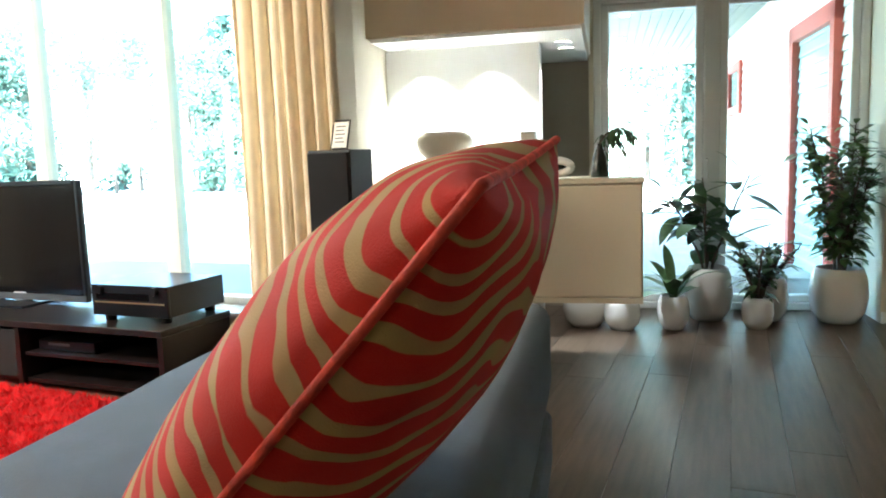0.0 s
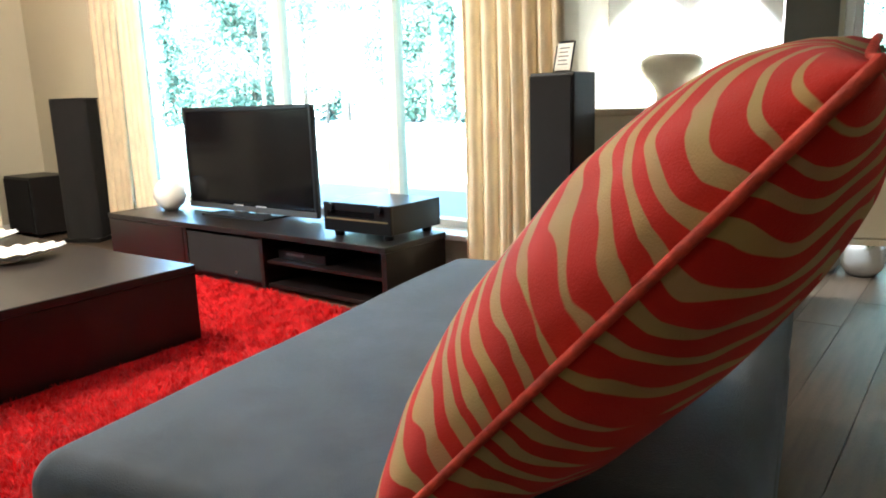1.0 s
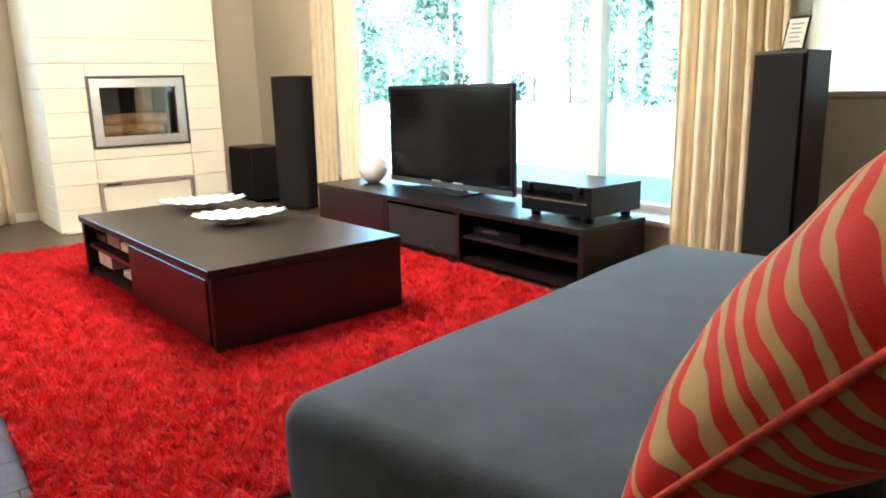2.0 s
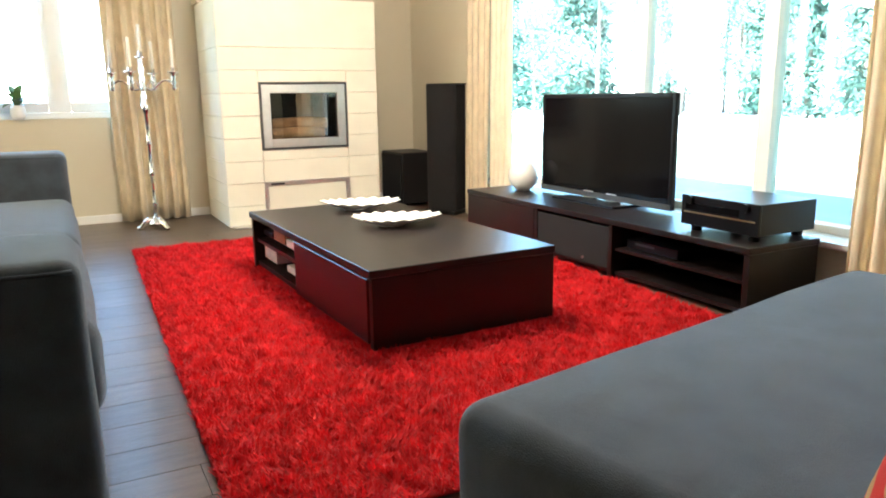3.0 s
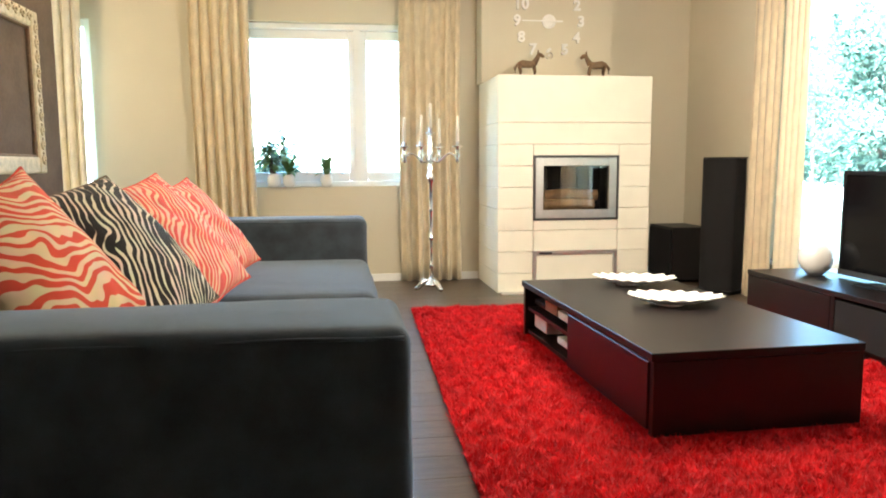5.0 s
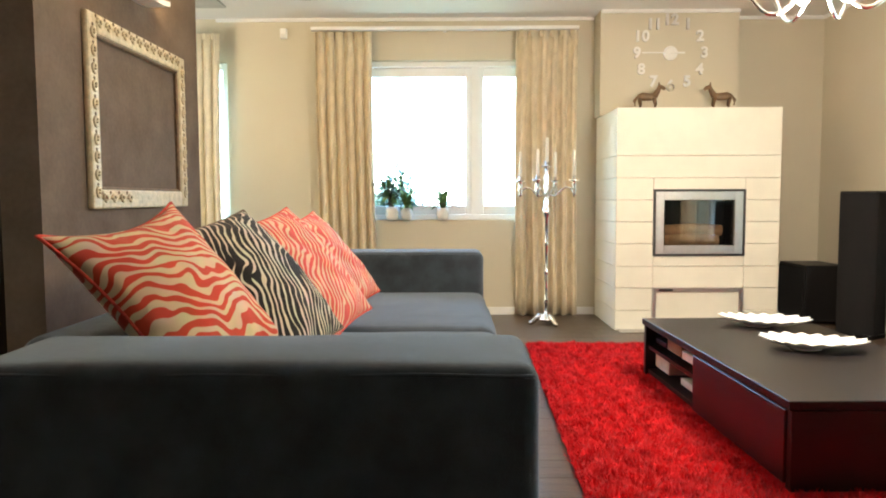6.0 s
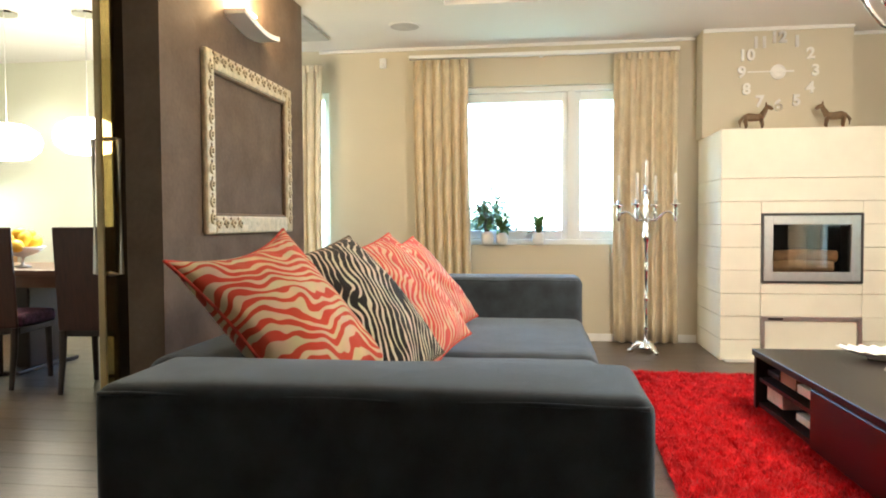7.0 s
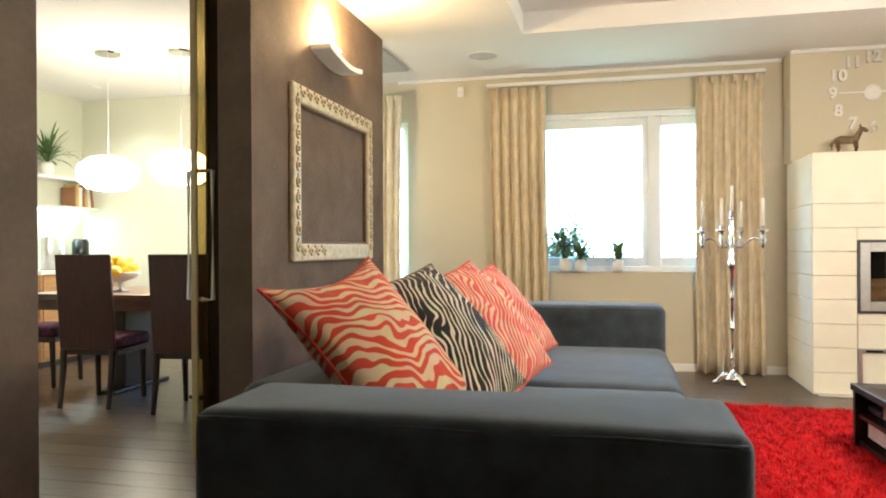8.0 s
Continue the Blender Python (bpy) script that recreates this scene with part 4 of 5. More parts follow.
chaise = thing("chaise_longue", "charcoal fabric chaise longue with a low side backrest", "chaise", (-1.212, 0.98, 0), 9.9)
CW, CL = 1.11, 1.64
part("base", cushion2((0.02, 0.02, 0.07), (CW, CL - 0.02, 0.26), 0.03, 0, 0.003, 7), M_SOFA, chaise, smooth=True)
part("seat_cushion", cushion2((0, 0, 0.22), (CW - 0.02, CL, 0.468), 0.06, 0.012, 0.006, 8), M_SOFA, chaise, smooth=True)
part("backrest", cushion2((CW - 0.25, 0.03, 0.30), (CW, CL + 0.02, 0.60), 0.06, 0.005, 0.006, 9), M_SOFA, chaise, smooth=True)
for x in (0.10, CW - 0.10):
    for y in (0.10, CL - 0.10):
        part("leg", revolve([(0.022, 0), (0.027, 0.08)], 14, (x, y, 0)), M_STEEL, chaise, "short steel leg", True)


# ---- pillows ----
def pillow(m, w, h, t, cloth, pipe, label, seed=0, pin=0.10, group="scatter cushions"):
    """A stuffed square with pointed corners, soft creases and a piped seam; m places its middle, x across, y up, z out."""
    n = 60
    rnd = random.Random(seed)
    off = Vector((rnd.random() * 9, rnd.random() * 9, 0))
    bm = bmesh.new()
    sheets = []
    for side in (1, -1):
        g = []
        for j in range(n + 1):
            row = []
            for i in range(n + 1):
                u, v = 2 * i / n - 1, 2 * j / n - 1
                u, v = math.copysign(abs(u) ** 0.8, u), math.copysign(abs(v) ** 0.8, v)
                x = u * w / 2 * (1 - pin * (1 - v * v)) * (1 - 0.02 * (1 - abs(u)))
                y = v * h / 2 * (1 - pin * (1 - u * u))
                fu, fv = max(0, 1 - abs(u) ** 2.3), max(0, 1 - abs(v) ** 2.3)
                z = side * t / 2 * (fu * fv) ** 0.52
                wr = noise.noise(Vector((u * 2.2, v * 2.2, side)) + off) * 0.012 * fu * fv
                edge = noise.noise(Vector((u * 5, v * 5, side * 2)) + off) * 0.006 * (1 - fu * fv) * min(1, 6 * fu * fv)
                row.append((x, y, z + side * (wr + edge)))
            g.append(row)
        sheets.append(g)
    idx = {}

    def vert(s, i, j):
        k = (0 if i in (0, n) or j in (0, n) else s, i, j)
        if k not in idx:
            idx[k] = bm.verts.new(sheets[s][j][i])
        return idx[k]

    for s in (0, 1):
        for j in range(n):
            for i in range(n):
                f = [vert(s, i, j), vert(s, i + 1, j), vert(s, i + 1, j + 1), vert(s, i, j + 1)]
                bm.faces.new(f if s == 0 else f[::-1])
    rim = [sheets[0][0][i] for i in range(n)] + [sheets[0][j][n] for j in range(n)] + [sheets[0][n][n - i] for i in range(n)] + [sheets[0][n - j][0] for j in range(n)]
    pl = thing("scatter_cushion", label, "cushion", group=group)
    part("cover", bm, cloth, pl, smooth=True)
    part("piping", tube(rim, 0.0055, 7, closed=True), pipe, pl, "corded seam", True)
    pl.matrix_world = m
    return pl


def basis(c, up, across):
    y = Vector(up).normalized()
    x = Vector(across)
    x = (x - y * x.dot(y)).normalized()
    z = x.cross(y)
    return Matrix(((x.x, y.x, z.x, c[0]), (x.y, y.y, z.y, c[1]), (x.z, y.z, z.z, c[2]), (0, 0, 0, 1)))


# the near one on the chaise: its side edge runs from the raised corner down to the seat
_T, _down, _n = Vector((-0.040, 1.080, 1.034)), Vector((-0.671, -0.020, -0.741)), Vector((-0.13, 0.985, 0.07))
pillow(basis(_T + _down * 0.35 + _n * 0.265, -_down, -_n), 0.53, 0.70, 0.27, M_PRED, M_PIPE, "red and tan zebra print cushion leaning on the chaise", 1, 0.03)
# the row on the sofa leans on the backrest: top corner, then out along the lower side
_a, _u = Vector((-0.975, 0.175, 0.135)), Vector((-0.015, -0.64, 0.768))
for _T, _s, _t, _cloth, _pipe, _label, _k, _p in (
        ((-2.70, -0.77, 1.059), 0.655, 0.23, M_PRED2, M_PIPE, "red and cream zebra print cushion on the sofa", 2, 0.19),
        ((-3.155, -0.643, 1.023), 0.64, 0.21, M_PBLK, M_PIPEB, "black and cream zebra print cushion on the sofa", 4, 0.05),
        ((-3.651, -0.574, 1.028), 0.64, 0.20, M_PRED3, M_PIPE, "pink red and cream zebra print cushion on the sofa", 5, 0.07),
        ((-4.40, -0.585, 0.995), 0.61, 0.19, M_PRED3, M_PIPE, "pink red and cream zebra print cushion by the far arm", 6, 0.07)):
    pillow(basis(Vector(_T) - _a * _s / 2 - _u * _s / 2, _u, -_a), _s, _s, _t, _cloth, _pipe, _label, _k, _p)

# ---- taupe wall: ornate empty frame and sconce ----
FXL, FXR, FZB, FZT = -5.03, -3.725, 1.02, 2.00
orn = thing("ornate_frame", "large empty antique cream carved picture frame", "picture frame", (0, SY, 0))
bars = (((FXL, 0, FZB), (FXL + 0.10, 0.035, FZT)), ((FXR - 0.10, 0, FZB), (FXR, 0.035, FZT)), ((FXL + 0.10, 0, FZB), (FXR - 0.10, 0.035, FZB + 0.10)), ((FXL + 0.10, 0, FZT - 0.10), (FXR - 0.10, 0.035, FZT)))
for lo, hi in bars:
    part("moulding", boxes((lo, hi), bevel=0.012), M_ORN, orn)
part("inner_lip", frame_bars(FXR - FXL - 0.19, FZT - FZB - 0.19, 0.02, 0.022, at=(FXL + 0.095, 0.0, FZB + 0.095)), M_ORND, orn, "dark gilt inner lip")


def scroll(parent, x, z, a):
    bm = bmesh.new()
    pts = [(0.030 * (1 - k / 14) * math.cos(k * 0.55) , 0, 0.030 * (1 - k / 14) * math.sin(k * 0.55)) for k in range(12)]
    tube(pts, 0.008, 6, bm)
    ob = part("scroll", bm, M_ORN, parent, smooth=True)
    ob.matrix_local = pose(x, 0.040, z, 0, a, 0)
    # flat dark dot paints in the shade beside the scroll
    ob = part("scroll_shade_dot", revolve([(0.0, 0), (0.010, 0.0), (0.006, 0.003), (0, 0.003)], 10), M_ORND, parent)
    ob.matrix_local = pose(x + 0.035 * math.cos(radians(a)), 0.035, z + 0.035, -90)


for i in range(10):
    scroll(orn, FXR - 0.05, FZB + 0.09 + 0.088 * i, 90)
    scroll(orn, FXL + 0.05, FZB + 0.09 + 0.088 * i, 90)
for i in range(12):
    scroll(orn, FXL + 0.13 + 0.096 * i, FZT - 0.05, 0)
for i in range(4):
    scroll(orn, FXR - 0.12 - 0.096 * i, FZB + 0.05, 0)

sconce = thing("wall_sconce", "curved white plaster wall sconce, switched on", "wall lamp", (-4.30, SY, 2.24))
bm = bmesh.new()
rows = []
for i in range(17):
    u = i / 16
    x, z = 0.27 - 0.54 * u, 0.040 - 0.055 * math.sin(math.pi * 0.62 * u) + 0.060 * max(0.0, u - 0.55) ** 1.2
    rows.append([bm.verts.new(p) for p in ((x, 0.0, z), (x, 0.125, z), (x, 0.125, z - 0.030), (x, 0.0, z - 0.030))])
for a, b in zip(rows, rows[1:]):
    for k in range(4):
        bm.faces.new((a[k], a[(k + 1) % 4], b[(k + 1) % 4], b[k]))
bm.faces.new(rows[0])
bm.faces.new(rows[-1][::-1])
part("shade", bm, M_WALLW, sconce, "wavy white plaster shade")
part("wall_plate", boxes(((-0.10, 0.0, 0.0), (0.10, 0.02, 0.06)), bevel=0.004), M_WALLW, sconce)
part("bulb", revolve([(0.006, -0.10), (0.008, -0.08), (0.008, 0.08), (0.006, 0.10)], 10), G_LAMP, sconce, "glowing tube bulb").matrix_local = pose(0.05, 0.06, 0.075, 0, 90, 0)
lamp("sconce_light", "POINT", (-4.25, SY + 0.075, 2.40), (0, 0, 0), 2.6, (1, 0.70, 0.34), 0.05)

# ---- sliding door to the dining room ----
sdoor = tagged(new("door_2"), "bronze tinted sliding door, pushed open behind the partition", "door", kind="structure")
sdoor.location = (0, -1.97, 0)
part("panel", boxes(((-4.62, 0, 0.02), (-3.44, 0.012, 2.55)), bevel=0.002, seg=1), M_TINT, sdoor)
part("edge_profile", boxes(((-3.439, -0.012, 0.015), (-3.425, 0.024, 2.56)), bevel=0.003, seg=1), M_DOORG, sdoor, "bronze edge profile")
part("stile", boxes(((-3.72, -0.006, 0.02), (-3.555, 0.018, 2.55)), bevel=0.003, seg=1), M_DOORE, sdoor, "dark stile")
part("handle", tube([(-3.49, 0.012, 1.50), (-3.49, 0.075, 1.50), (-3.49, 0.075, 0.83), (-3.49, 0.012, 0.83)], 0.013, 10), M_SATIN, sdoor, "long steel bar handle")
part("handle", tube([(-3.49, 0.0, 1.50), (-3.49, -0.065, 1.50), (-3.49, -0.065, 0.83), (-3.49, 0.0, 0.83)], 0.013, 10), M_SATIN, sdoor, "long steel bar handle")
structure("door_track", boxes(((-4.7, -2.03, 2.56), (-1.9, -1.92, 2.62))), M_STEEL, "slim steel sliding door track", "trim")

# ---- dining room ----
def dining_chair(m):
    ch = thing("dining_chair", "dark mahogany dining chair with a patterned seat", "chair", group="dining chairs")
    bm = bmesh.new()
    box(bm, (-0.205, -0.012, 0.40), (0.205, 0.012, 1.06), 0.006, 1)
    for v in bm.verts:
        v.co.y -= 0.10 * max(0, (v.co.z - 0.45)) ** 1.2
    part("backrest", bm, M_DCHAIR, ch)
    part("seat", cushion2((-0.215, 0.015, 0.40), (0.215, 0.44, 0.485), 0.03, 0.015, 0.003, 1), M_FLORAL, ch, "plum patterned seat pad", True)
    part("seat_frame", boxes(((-0.21, 0.015, 0.36), (0.21, 0.43, 0.40)), bevel=0.004, seg=1), M_DLEG, ch)
    for x in (-0.18, 0.18):
        part("leg", tube([(x, 0.0, 0.40), (x, -0.01, 0.25), (x, -0.05, 0.0)], [0.024, 0.022, 0.016], 8), M_DLEG, ch)
        part("leg", tube([(x, 0.39, 0.37), (x, 0.40, 0.0)], [0.024, 0.017], 8), M_DLEG, ch)
    ch.matrix_world = m
    return ch


_c = dining_chair(pose(-4.42, -3.42, 0, 0, 0, 96))
copy_thing(_c, pose(-4.38, -2.66, 0, 0, 0, 96))
copy_thing(_c, pose(-5.10, -4.62, 0, 0, 0, 8))
dt = thing("dining_table", "brown oak dining table laid for guests", "dining table", (-5.15, -3.2, 0))
part("tabletop", boxes(((-0.48, -1.0, 0.72), (0.48, 1.0, 0.765)), bevel=0.006), M_DTABLE, dt)
part("apron", boxes(((-0.42, -0.92, 0.64), (0.42, 0.92, 0.719))), M_DTABLE, dt)
for y in (-0.39, 0.39):
    part("pedestal", boxes(((-0.20, y - 0.06, 0.03), (0.20, y + 0.06, 0.64)), bevel=0.01), M_DLEG, dt)
    part("foot", boxes(((-0.34, y - 0.08, 0), (0.34, y + 0.08, 0.03)), bevel=0.008), M_DLEG, dt)
bowl = thing("fruit_bowl", "glass footed bowl heaped with yellow fruit", "bowl", (-5.02, -3.62, 0.765))
part("bowl", revolve([(0.06, 0), (0.06, 0.008), (0.012, 0.02), (0.012, 0.07), (0.10, 0.10), (0.16, 0.15), (0.155, 0.152), (0.095, 0.108), (0.01, 0.085)], 28), M_CERAM, bowl, smooth=True)
rnd = random.Random(8)
for k in range(9):
    a, r = k * 2.4, 0.025 + 0.011 * k
    fr = bmesh.new()
    bmesh.ops.create_icosphere(fr, subdivisions=2, radius=0.047)
    for v in fr.verts:
        v.co *= 1 + 0.08 * noise.noise(v.co * 20 + Vector((k, 0, 0)))
        v.co.y *= 1.35
    part("fruit", fr, M_YELLOW, bowl, "yellow fruit", True).matrix_local = pose(r * math.cos(a), r * math.sin(a), 0.245 - 0.011 * k, 20 * k, 15, 40 * k)
for x, y, lab in ((-4.88, -3.15, 0), (-5.0, -2.75, 1)):
    cup = part("cup", revolve([(0.03, 0), (0.045, 0.06), (0.05, 0.09), (0.044, 0.09), (0.03, 0.012)], 20), M_CERAM if lab else M_CREAMV, None, "small pale cup on the dining table", True)
    cup.location = (x, y, 0.765)
    tagged(cup, category="cup")


def pendant(at):
    pd = thing("pendant_lamp", "opal glass pendant lamp glowing over the dining table", "pendant lamp", at, group="pendant lamps")
    part("shade", revolve([(0.05, -0.14), (0.15, -0.125), (0.225, -0.06), (0.24, 0.0), (0.215, 0.07), (0.13, 0.125), (0.03, 0.14)], 32), G_LAMP, pd, "glowing opal glass shade", True)
    part("cord", tube([(0, 0, 0.14), (0, 0, CZ - at[2] - 0.03)], 0.003, 6), M_TRIM, pd)
    part("canopy", revolve([(0.095, CZ - at[2] - 0.035), (0.10, CZ - at[2] - 0.02), (0.10, CZ - at[2])], 28), M_CHROME, pd, "chrome ceiling canopy")
    lamp("pendant_light", "POINT", (at[0], at[1], at[2] - 0.30), (0, 0, 0), 0.8, (1, 0.94, 0.78), 0.2)


pendant((-5.12, -3.80, 1.70))
pendant((-5.22, -3.21, 1.74))
for x, y in ((-6.2, -3.95), (-6.1, -3.2), (-6.2, -4.8)):
    _d = thing("downlight", "small round recessed downlight, switched on", "light", group="dining downlights")
    part("rim", revolve([(0.055, 0), (0.055, 0.006), (0.036, 0.006)], 20), M_TRIM, _d)
    part("lens", revolve([(0.036, -0.001), (0.034, 0.003)], 20), G_SPOT, _d)
    _d.matrix_world = pose(x, y, CZ, 180)
lamp("dining_downlight", "SPOT", (-6.2, -4.6, CZ - 0.03), (-6.35, -4.7, 0), 1.3, (1, 0.97, 0.86), 0.05, 120, 0.8)
lamp("dining_downlight", "SPOT", (-6.2, -3.4, CZ - 0.03), (-6.35, -3.4, 0), 1.3, (1, 0.97, 0.86), 0.05, 120, 0.8)
lamp("shelf_strip_light", "AREA", (-6.25, -5.34, 1.47), (-6.25, -5.30, 0), 0.14, (0.72, 0.95, 1.0), 0.5)
shelf = thing("wall_shelf", "white floating wall shelf with books and a plant", "shelf", (-6.25, -5.4, 1.50))
part("board", boxes(((-0.48, 0.0, 0.0), (0.45, 0.22, 0.03)), bevel=0.003, seg=1), M_TRIM, shelf)
part("upper_board", boxes(((-0.40, 0.0, 0.29), (0.45, 0.22, 0.32)), bevel=0.003, seg=1), M_TRIM, shelf)
part("strip_light", boxes(((-0.42, 0.02, -0.014), (0.42, 0.05, -0.001))), glow_mat("cool_strip_glow", (0.82, 0.97, 1.0), 1.0), shelf, "cool white strip light")
for _x in (-0.40, 0.36):
    part("bracket", boxes(((_x, 0.0, -0.05), (_x + 0.02, 0.15, 0.0))), M_STEEL, shelf)
x = -6.42
for k in range(7):
    w = 0.025 + 0.012 * (k % 3)
    bk = part("book", boxes(((-w / 2, -0.08, 0), (w / 2, 0.08, 0.20 + 0.03 * (k % 2))), bevel=0.002, seg=1), (M_BOOKA, M_BOOKB, M_PAPER)[k % 3], None, "upright book on the wall shelf")
    bk.matrix_world = pose(x, -5.29, 1.531, 0, 8 if k > 4 else 0, 0)
    tagged(bk, category="book", group="books on the wall shelf")
    x -= w + 0.006
side = thing("oak_sideboard", "honey oak sideboard with drawers in the dining room", "sideboard", (-6.2, -5.4, 0))
part("body", boxes(((-0.5, 0.01, 0.06), (0.5, 0.42, 0.86)), bevel=0.004, seg=1), M_OAKD, side)
part("top", boxes(((-0.52, 0.0, 0.861), (0.52, 0.45, 0.90)), bevel=0.004, seg=1), M_TRIM, side, "white worktop")
for z in (0.10, 0.36, 0.62):
    dr = part("drawer", boxes(((-0.48, 0.421, z), (0.48, 0.437, z + 0.23)), bevel=0.003, seg=1), M_OAKD, side)
    part("handle", tube([(-0.15, 0.437, z + 0.17), (-0.15, 0.46, z + 0.17), (0.15, 0.46, z + 0.17), (0.15, 0.437, z + 0.17)], 0.005, 6), M_STEEL, dr)
part("plinth", boxes(((-0.48, 0.03, 0), (0.48, 0.39, 0.059))), M_DARKMET, side)
for x, w, h, m_ in ((-6.45, 0.16, 0.30, M_PEWTER), (-6.2, 0.10, 0.28, M_STEEL), (-6.02, 0.14, 0.32, M_STEEL)):
    ca = part("canister", revolve([(w / 2, 0), (w / 2, h * 0.92), (w / 2 * 0.85, h * 0.94), (w / 2 * 0.85, h), (0.01, h)], 24), m_, None, "kitchen canister on the sideboard", True)
    ca.location = (x, -5.18, 0.90)
    tagged(ca, category="canister")


# ---- plants ----
def leaf(bm, base, direction, length, width, droop=0.3, fold=0.15, steps=5):
    d = Vector(direction).normalized()
    side_ = d.cross(Vector((0, 0, 1)))
    side_ = side_.normalized() if side_.length > 1e-3 else Vector((1, 0, 0))
    upv = side_.cross(d).normalized()
    prev = None
    p = Vector(base)
    for i in range(steps + 1):
        u = i / steps
        w = width / 2 * math.sin(math.pi * min(1, 0.08 + 0.92 * u)) ** 0.8
        c = p + d * length * u - Vector((0, 0, 1)) * droop * length * u * u
        row = [bm.verts.new(c - side_ * w + upv * w * fold), bm.verts.new(c), bm.verts.new(c + side_ * w + upv * w * fold)]
        if prev:
            for k in (0, 1):
                bm.faces.new((prev[k], prev[k + 1], row[k + 1], row[k]))
        prev = row


def pot_profile(r, h):
    return [(r * 0.62, 0), (r * 0.9, h * 0.2), (r, h * 0.5), (r * 0.93, h * 0.82), (r * 0.80, h), (r * 0.74, h), (r * 0.85, h * 0.8), (r * 0.5, h * 0.78)]


def potted(name, at, r, h, label, kind, height, spread, count, leaf_l, leaf_w, material, seed, group="plants by the terrace doors", pot_mat=None):
    rnd = random.Random(seed)
    pt = thing(name, label, "plant", at, group=group)
    part("pot", revolve(pot_profile(r, h), 36), pot_mat or M_CERAM, pt, "rounded white ceramic pot", True)
    part("soil", revolve([(r * 0.80, h * 0.80), (r * 0.78, h * 0.84), (0.005, h * 0.86)], 20), M_SOIL, pt)
    stems, fol = bmesh.new(), bmesh.new()
    if kind == "rosette":
        for k in range(count):
            a, el = k * 2.4 + rnd.uniform(-0.3, 0.3), rnd.uniform(0.35, 1.3)
            L = leaf_l * rnd.uniform(0.7, 1.15)
            z0 = h * 0.84 + height * rnd.uniform(0, 0.25)
            leaf(fol, (0, 0, z0), (math.cos(a) * math.cos(el), math.sin(a) * math.cos(el), math.sin(el)), L, leaf_w * rnd.uniform(0.8, 1.2), rnd.uniform(0.25, 0.6))
        tube([(0, 0, h * 0.8), (0, 0, h * 0.84 + height * 0.25)], 0.012, 7, stems)
    else:
        ns = 4 if kind == "cane" else 7
        for s in range(ns):
            a = s * 2 * math.pi / ns + rnd.uniform(-0.4, 0.4)
            top = height * rnd.uniform(0.65, 1.0)
            pts = []
            for i in range(8):
                u = i / 7
                pts.append((math.cos(a) * spread * (0.1 + u ** 1.3) * 0.75 + rnd.uniform(-0.01, 0.01), math.sin(a) * spread * (0.1 + u ** 1.3) * 0.75 + rnd.uniform(-0.01, 0.01), h * 0.82 + top * u))
            tube(pts, [0.010 * (1 - 0.6 * i / 7) for i in range(8)], 6, stems)
            for k in range(count // ns):
                u = rnd.uniform(0.15 if kind == "bush" else 0.3, 1.0)
                i = min(6, int(u * 7))
                p = Vector(pts[i]).lerp(Vector(pts[i + 1]), u * 7 - i if i < 7 else 0)
                b, el = rnd.uniform(0, 6.283), rnd.uniform(-0.3, 0.9)
                d = Vector((math.cos(b) * math.cos(el), math.sin(b) * math.cos(el), math.sin(el)))
                q = p + d * rnd.uniform(0.01, spread * 0.35)
                tube([p, q], 0.0025, 4, stems)
                leaf(fol, q, d, leaf_l * rnd.uniform(0.6, 1.15), leaf_w * rnd.uniform(0.7, 1.15), rnd.uniform(0.1, 0.6))
    part("stem", stems, M_BARK if kind != "rosette" else M_LEAF, pt)
    part("foliage", fol, material, pt, smooth=True)
    return pt


def eastp(u, v, z=0.0):
    q = E0 @ Vector((u, v, z))
    return (q.x, q.y, q.z)


potted("rubber_plant", eastp(0.22, 0.98), 0.095, 0.20, "potted plant with long pointed leaves in a white pot", "rosette", 0.25, 0.2, 13, 0.42, 0.075, M_LEAF, 11)
potted("broadleaf_plant", eastp(0.45, 1.28), 0.155, 0.33, "tall broad leaved plant in a large white pot", "cane", 0.72, 0.30, 72, 0.24, 0.095, M_LEAF, 12)
potted("small_bush_plant", eastp(0.70, 1.02), 0.09, 0.19, "small bushy plant in a white pot", "bush", 0.36, 0.16, 170, 0.085, 0.04, M_LEAF, 13)
potted("leafy_plant", eastp(0.80, 1.27), 0.125, 0.27, "leafy plant in a white pot", "bush", 0.30, 0.24, 90, 0.09, 0.04, M_LEAF, 14)
potted("weeping_fig", eastp(1.20, 1.25), 0.165, 0.33, "tall weeping fig in a large white pot", "bush", 0.98, 0.22, 760, 0.10, 0.045, M_LEAF2, 15)
potted("trailing_plant", eastp(-0.08, 0.95), 0.11, 0.18, "low trailing plant in a white pot behind the sideboard", "rosette", 0.1, 0.15, 12, 0.22, 0.05, M_LEAF2, 16)
potted("low_white_pot", eastp(-0.30, 1.02), 0.14, 0.22, "low white pot with short shoots", "rosette", 0.1, 0.15, 9, 0.16, 0.04, M_LEAF2, 17)
potted("sill_plant", (WX - 0.06 + 0.09, -0.30, 0.872), 0.06, 0.12, "dark leafed plant on the window sill", "cane", 0.34, 0.13, 110, 0.13, 0.040, M_LEAF2, 21, "plants on the window sill")
potted("sill_plant", (WX + 0.02, -0.17, 0.872), 0.055, 0.11, "strappy green plant on the window sill", "rosette", 0.20, 0.12, 30, 0.28, 0.045, M_LEAF2, 22, "plants on the window sill")
potted("sill_plant", (WX + 0.02, 0.16, 0.872), 0.055, 0.11, "green plant with rounded leaves on the window sill", "rosette", 0.22, 0.12, 20, 0.22, 0.06, M_LEAF2, 23, "plants on the window sill")
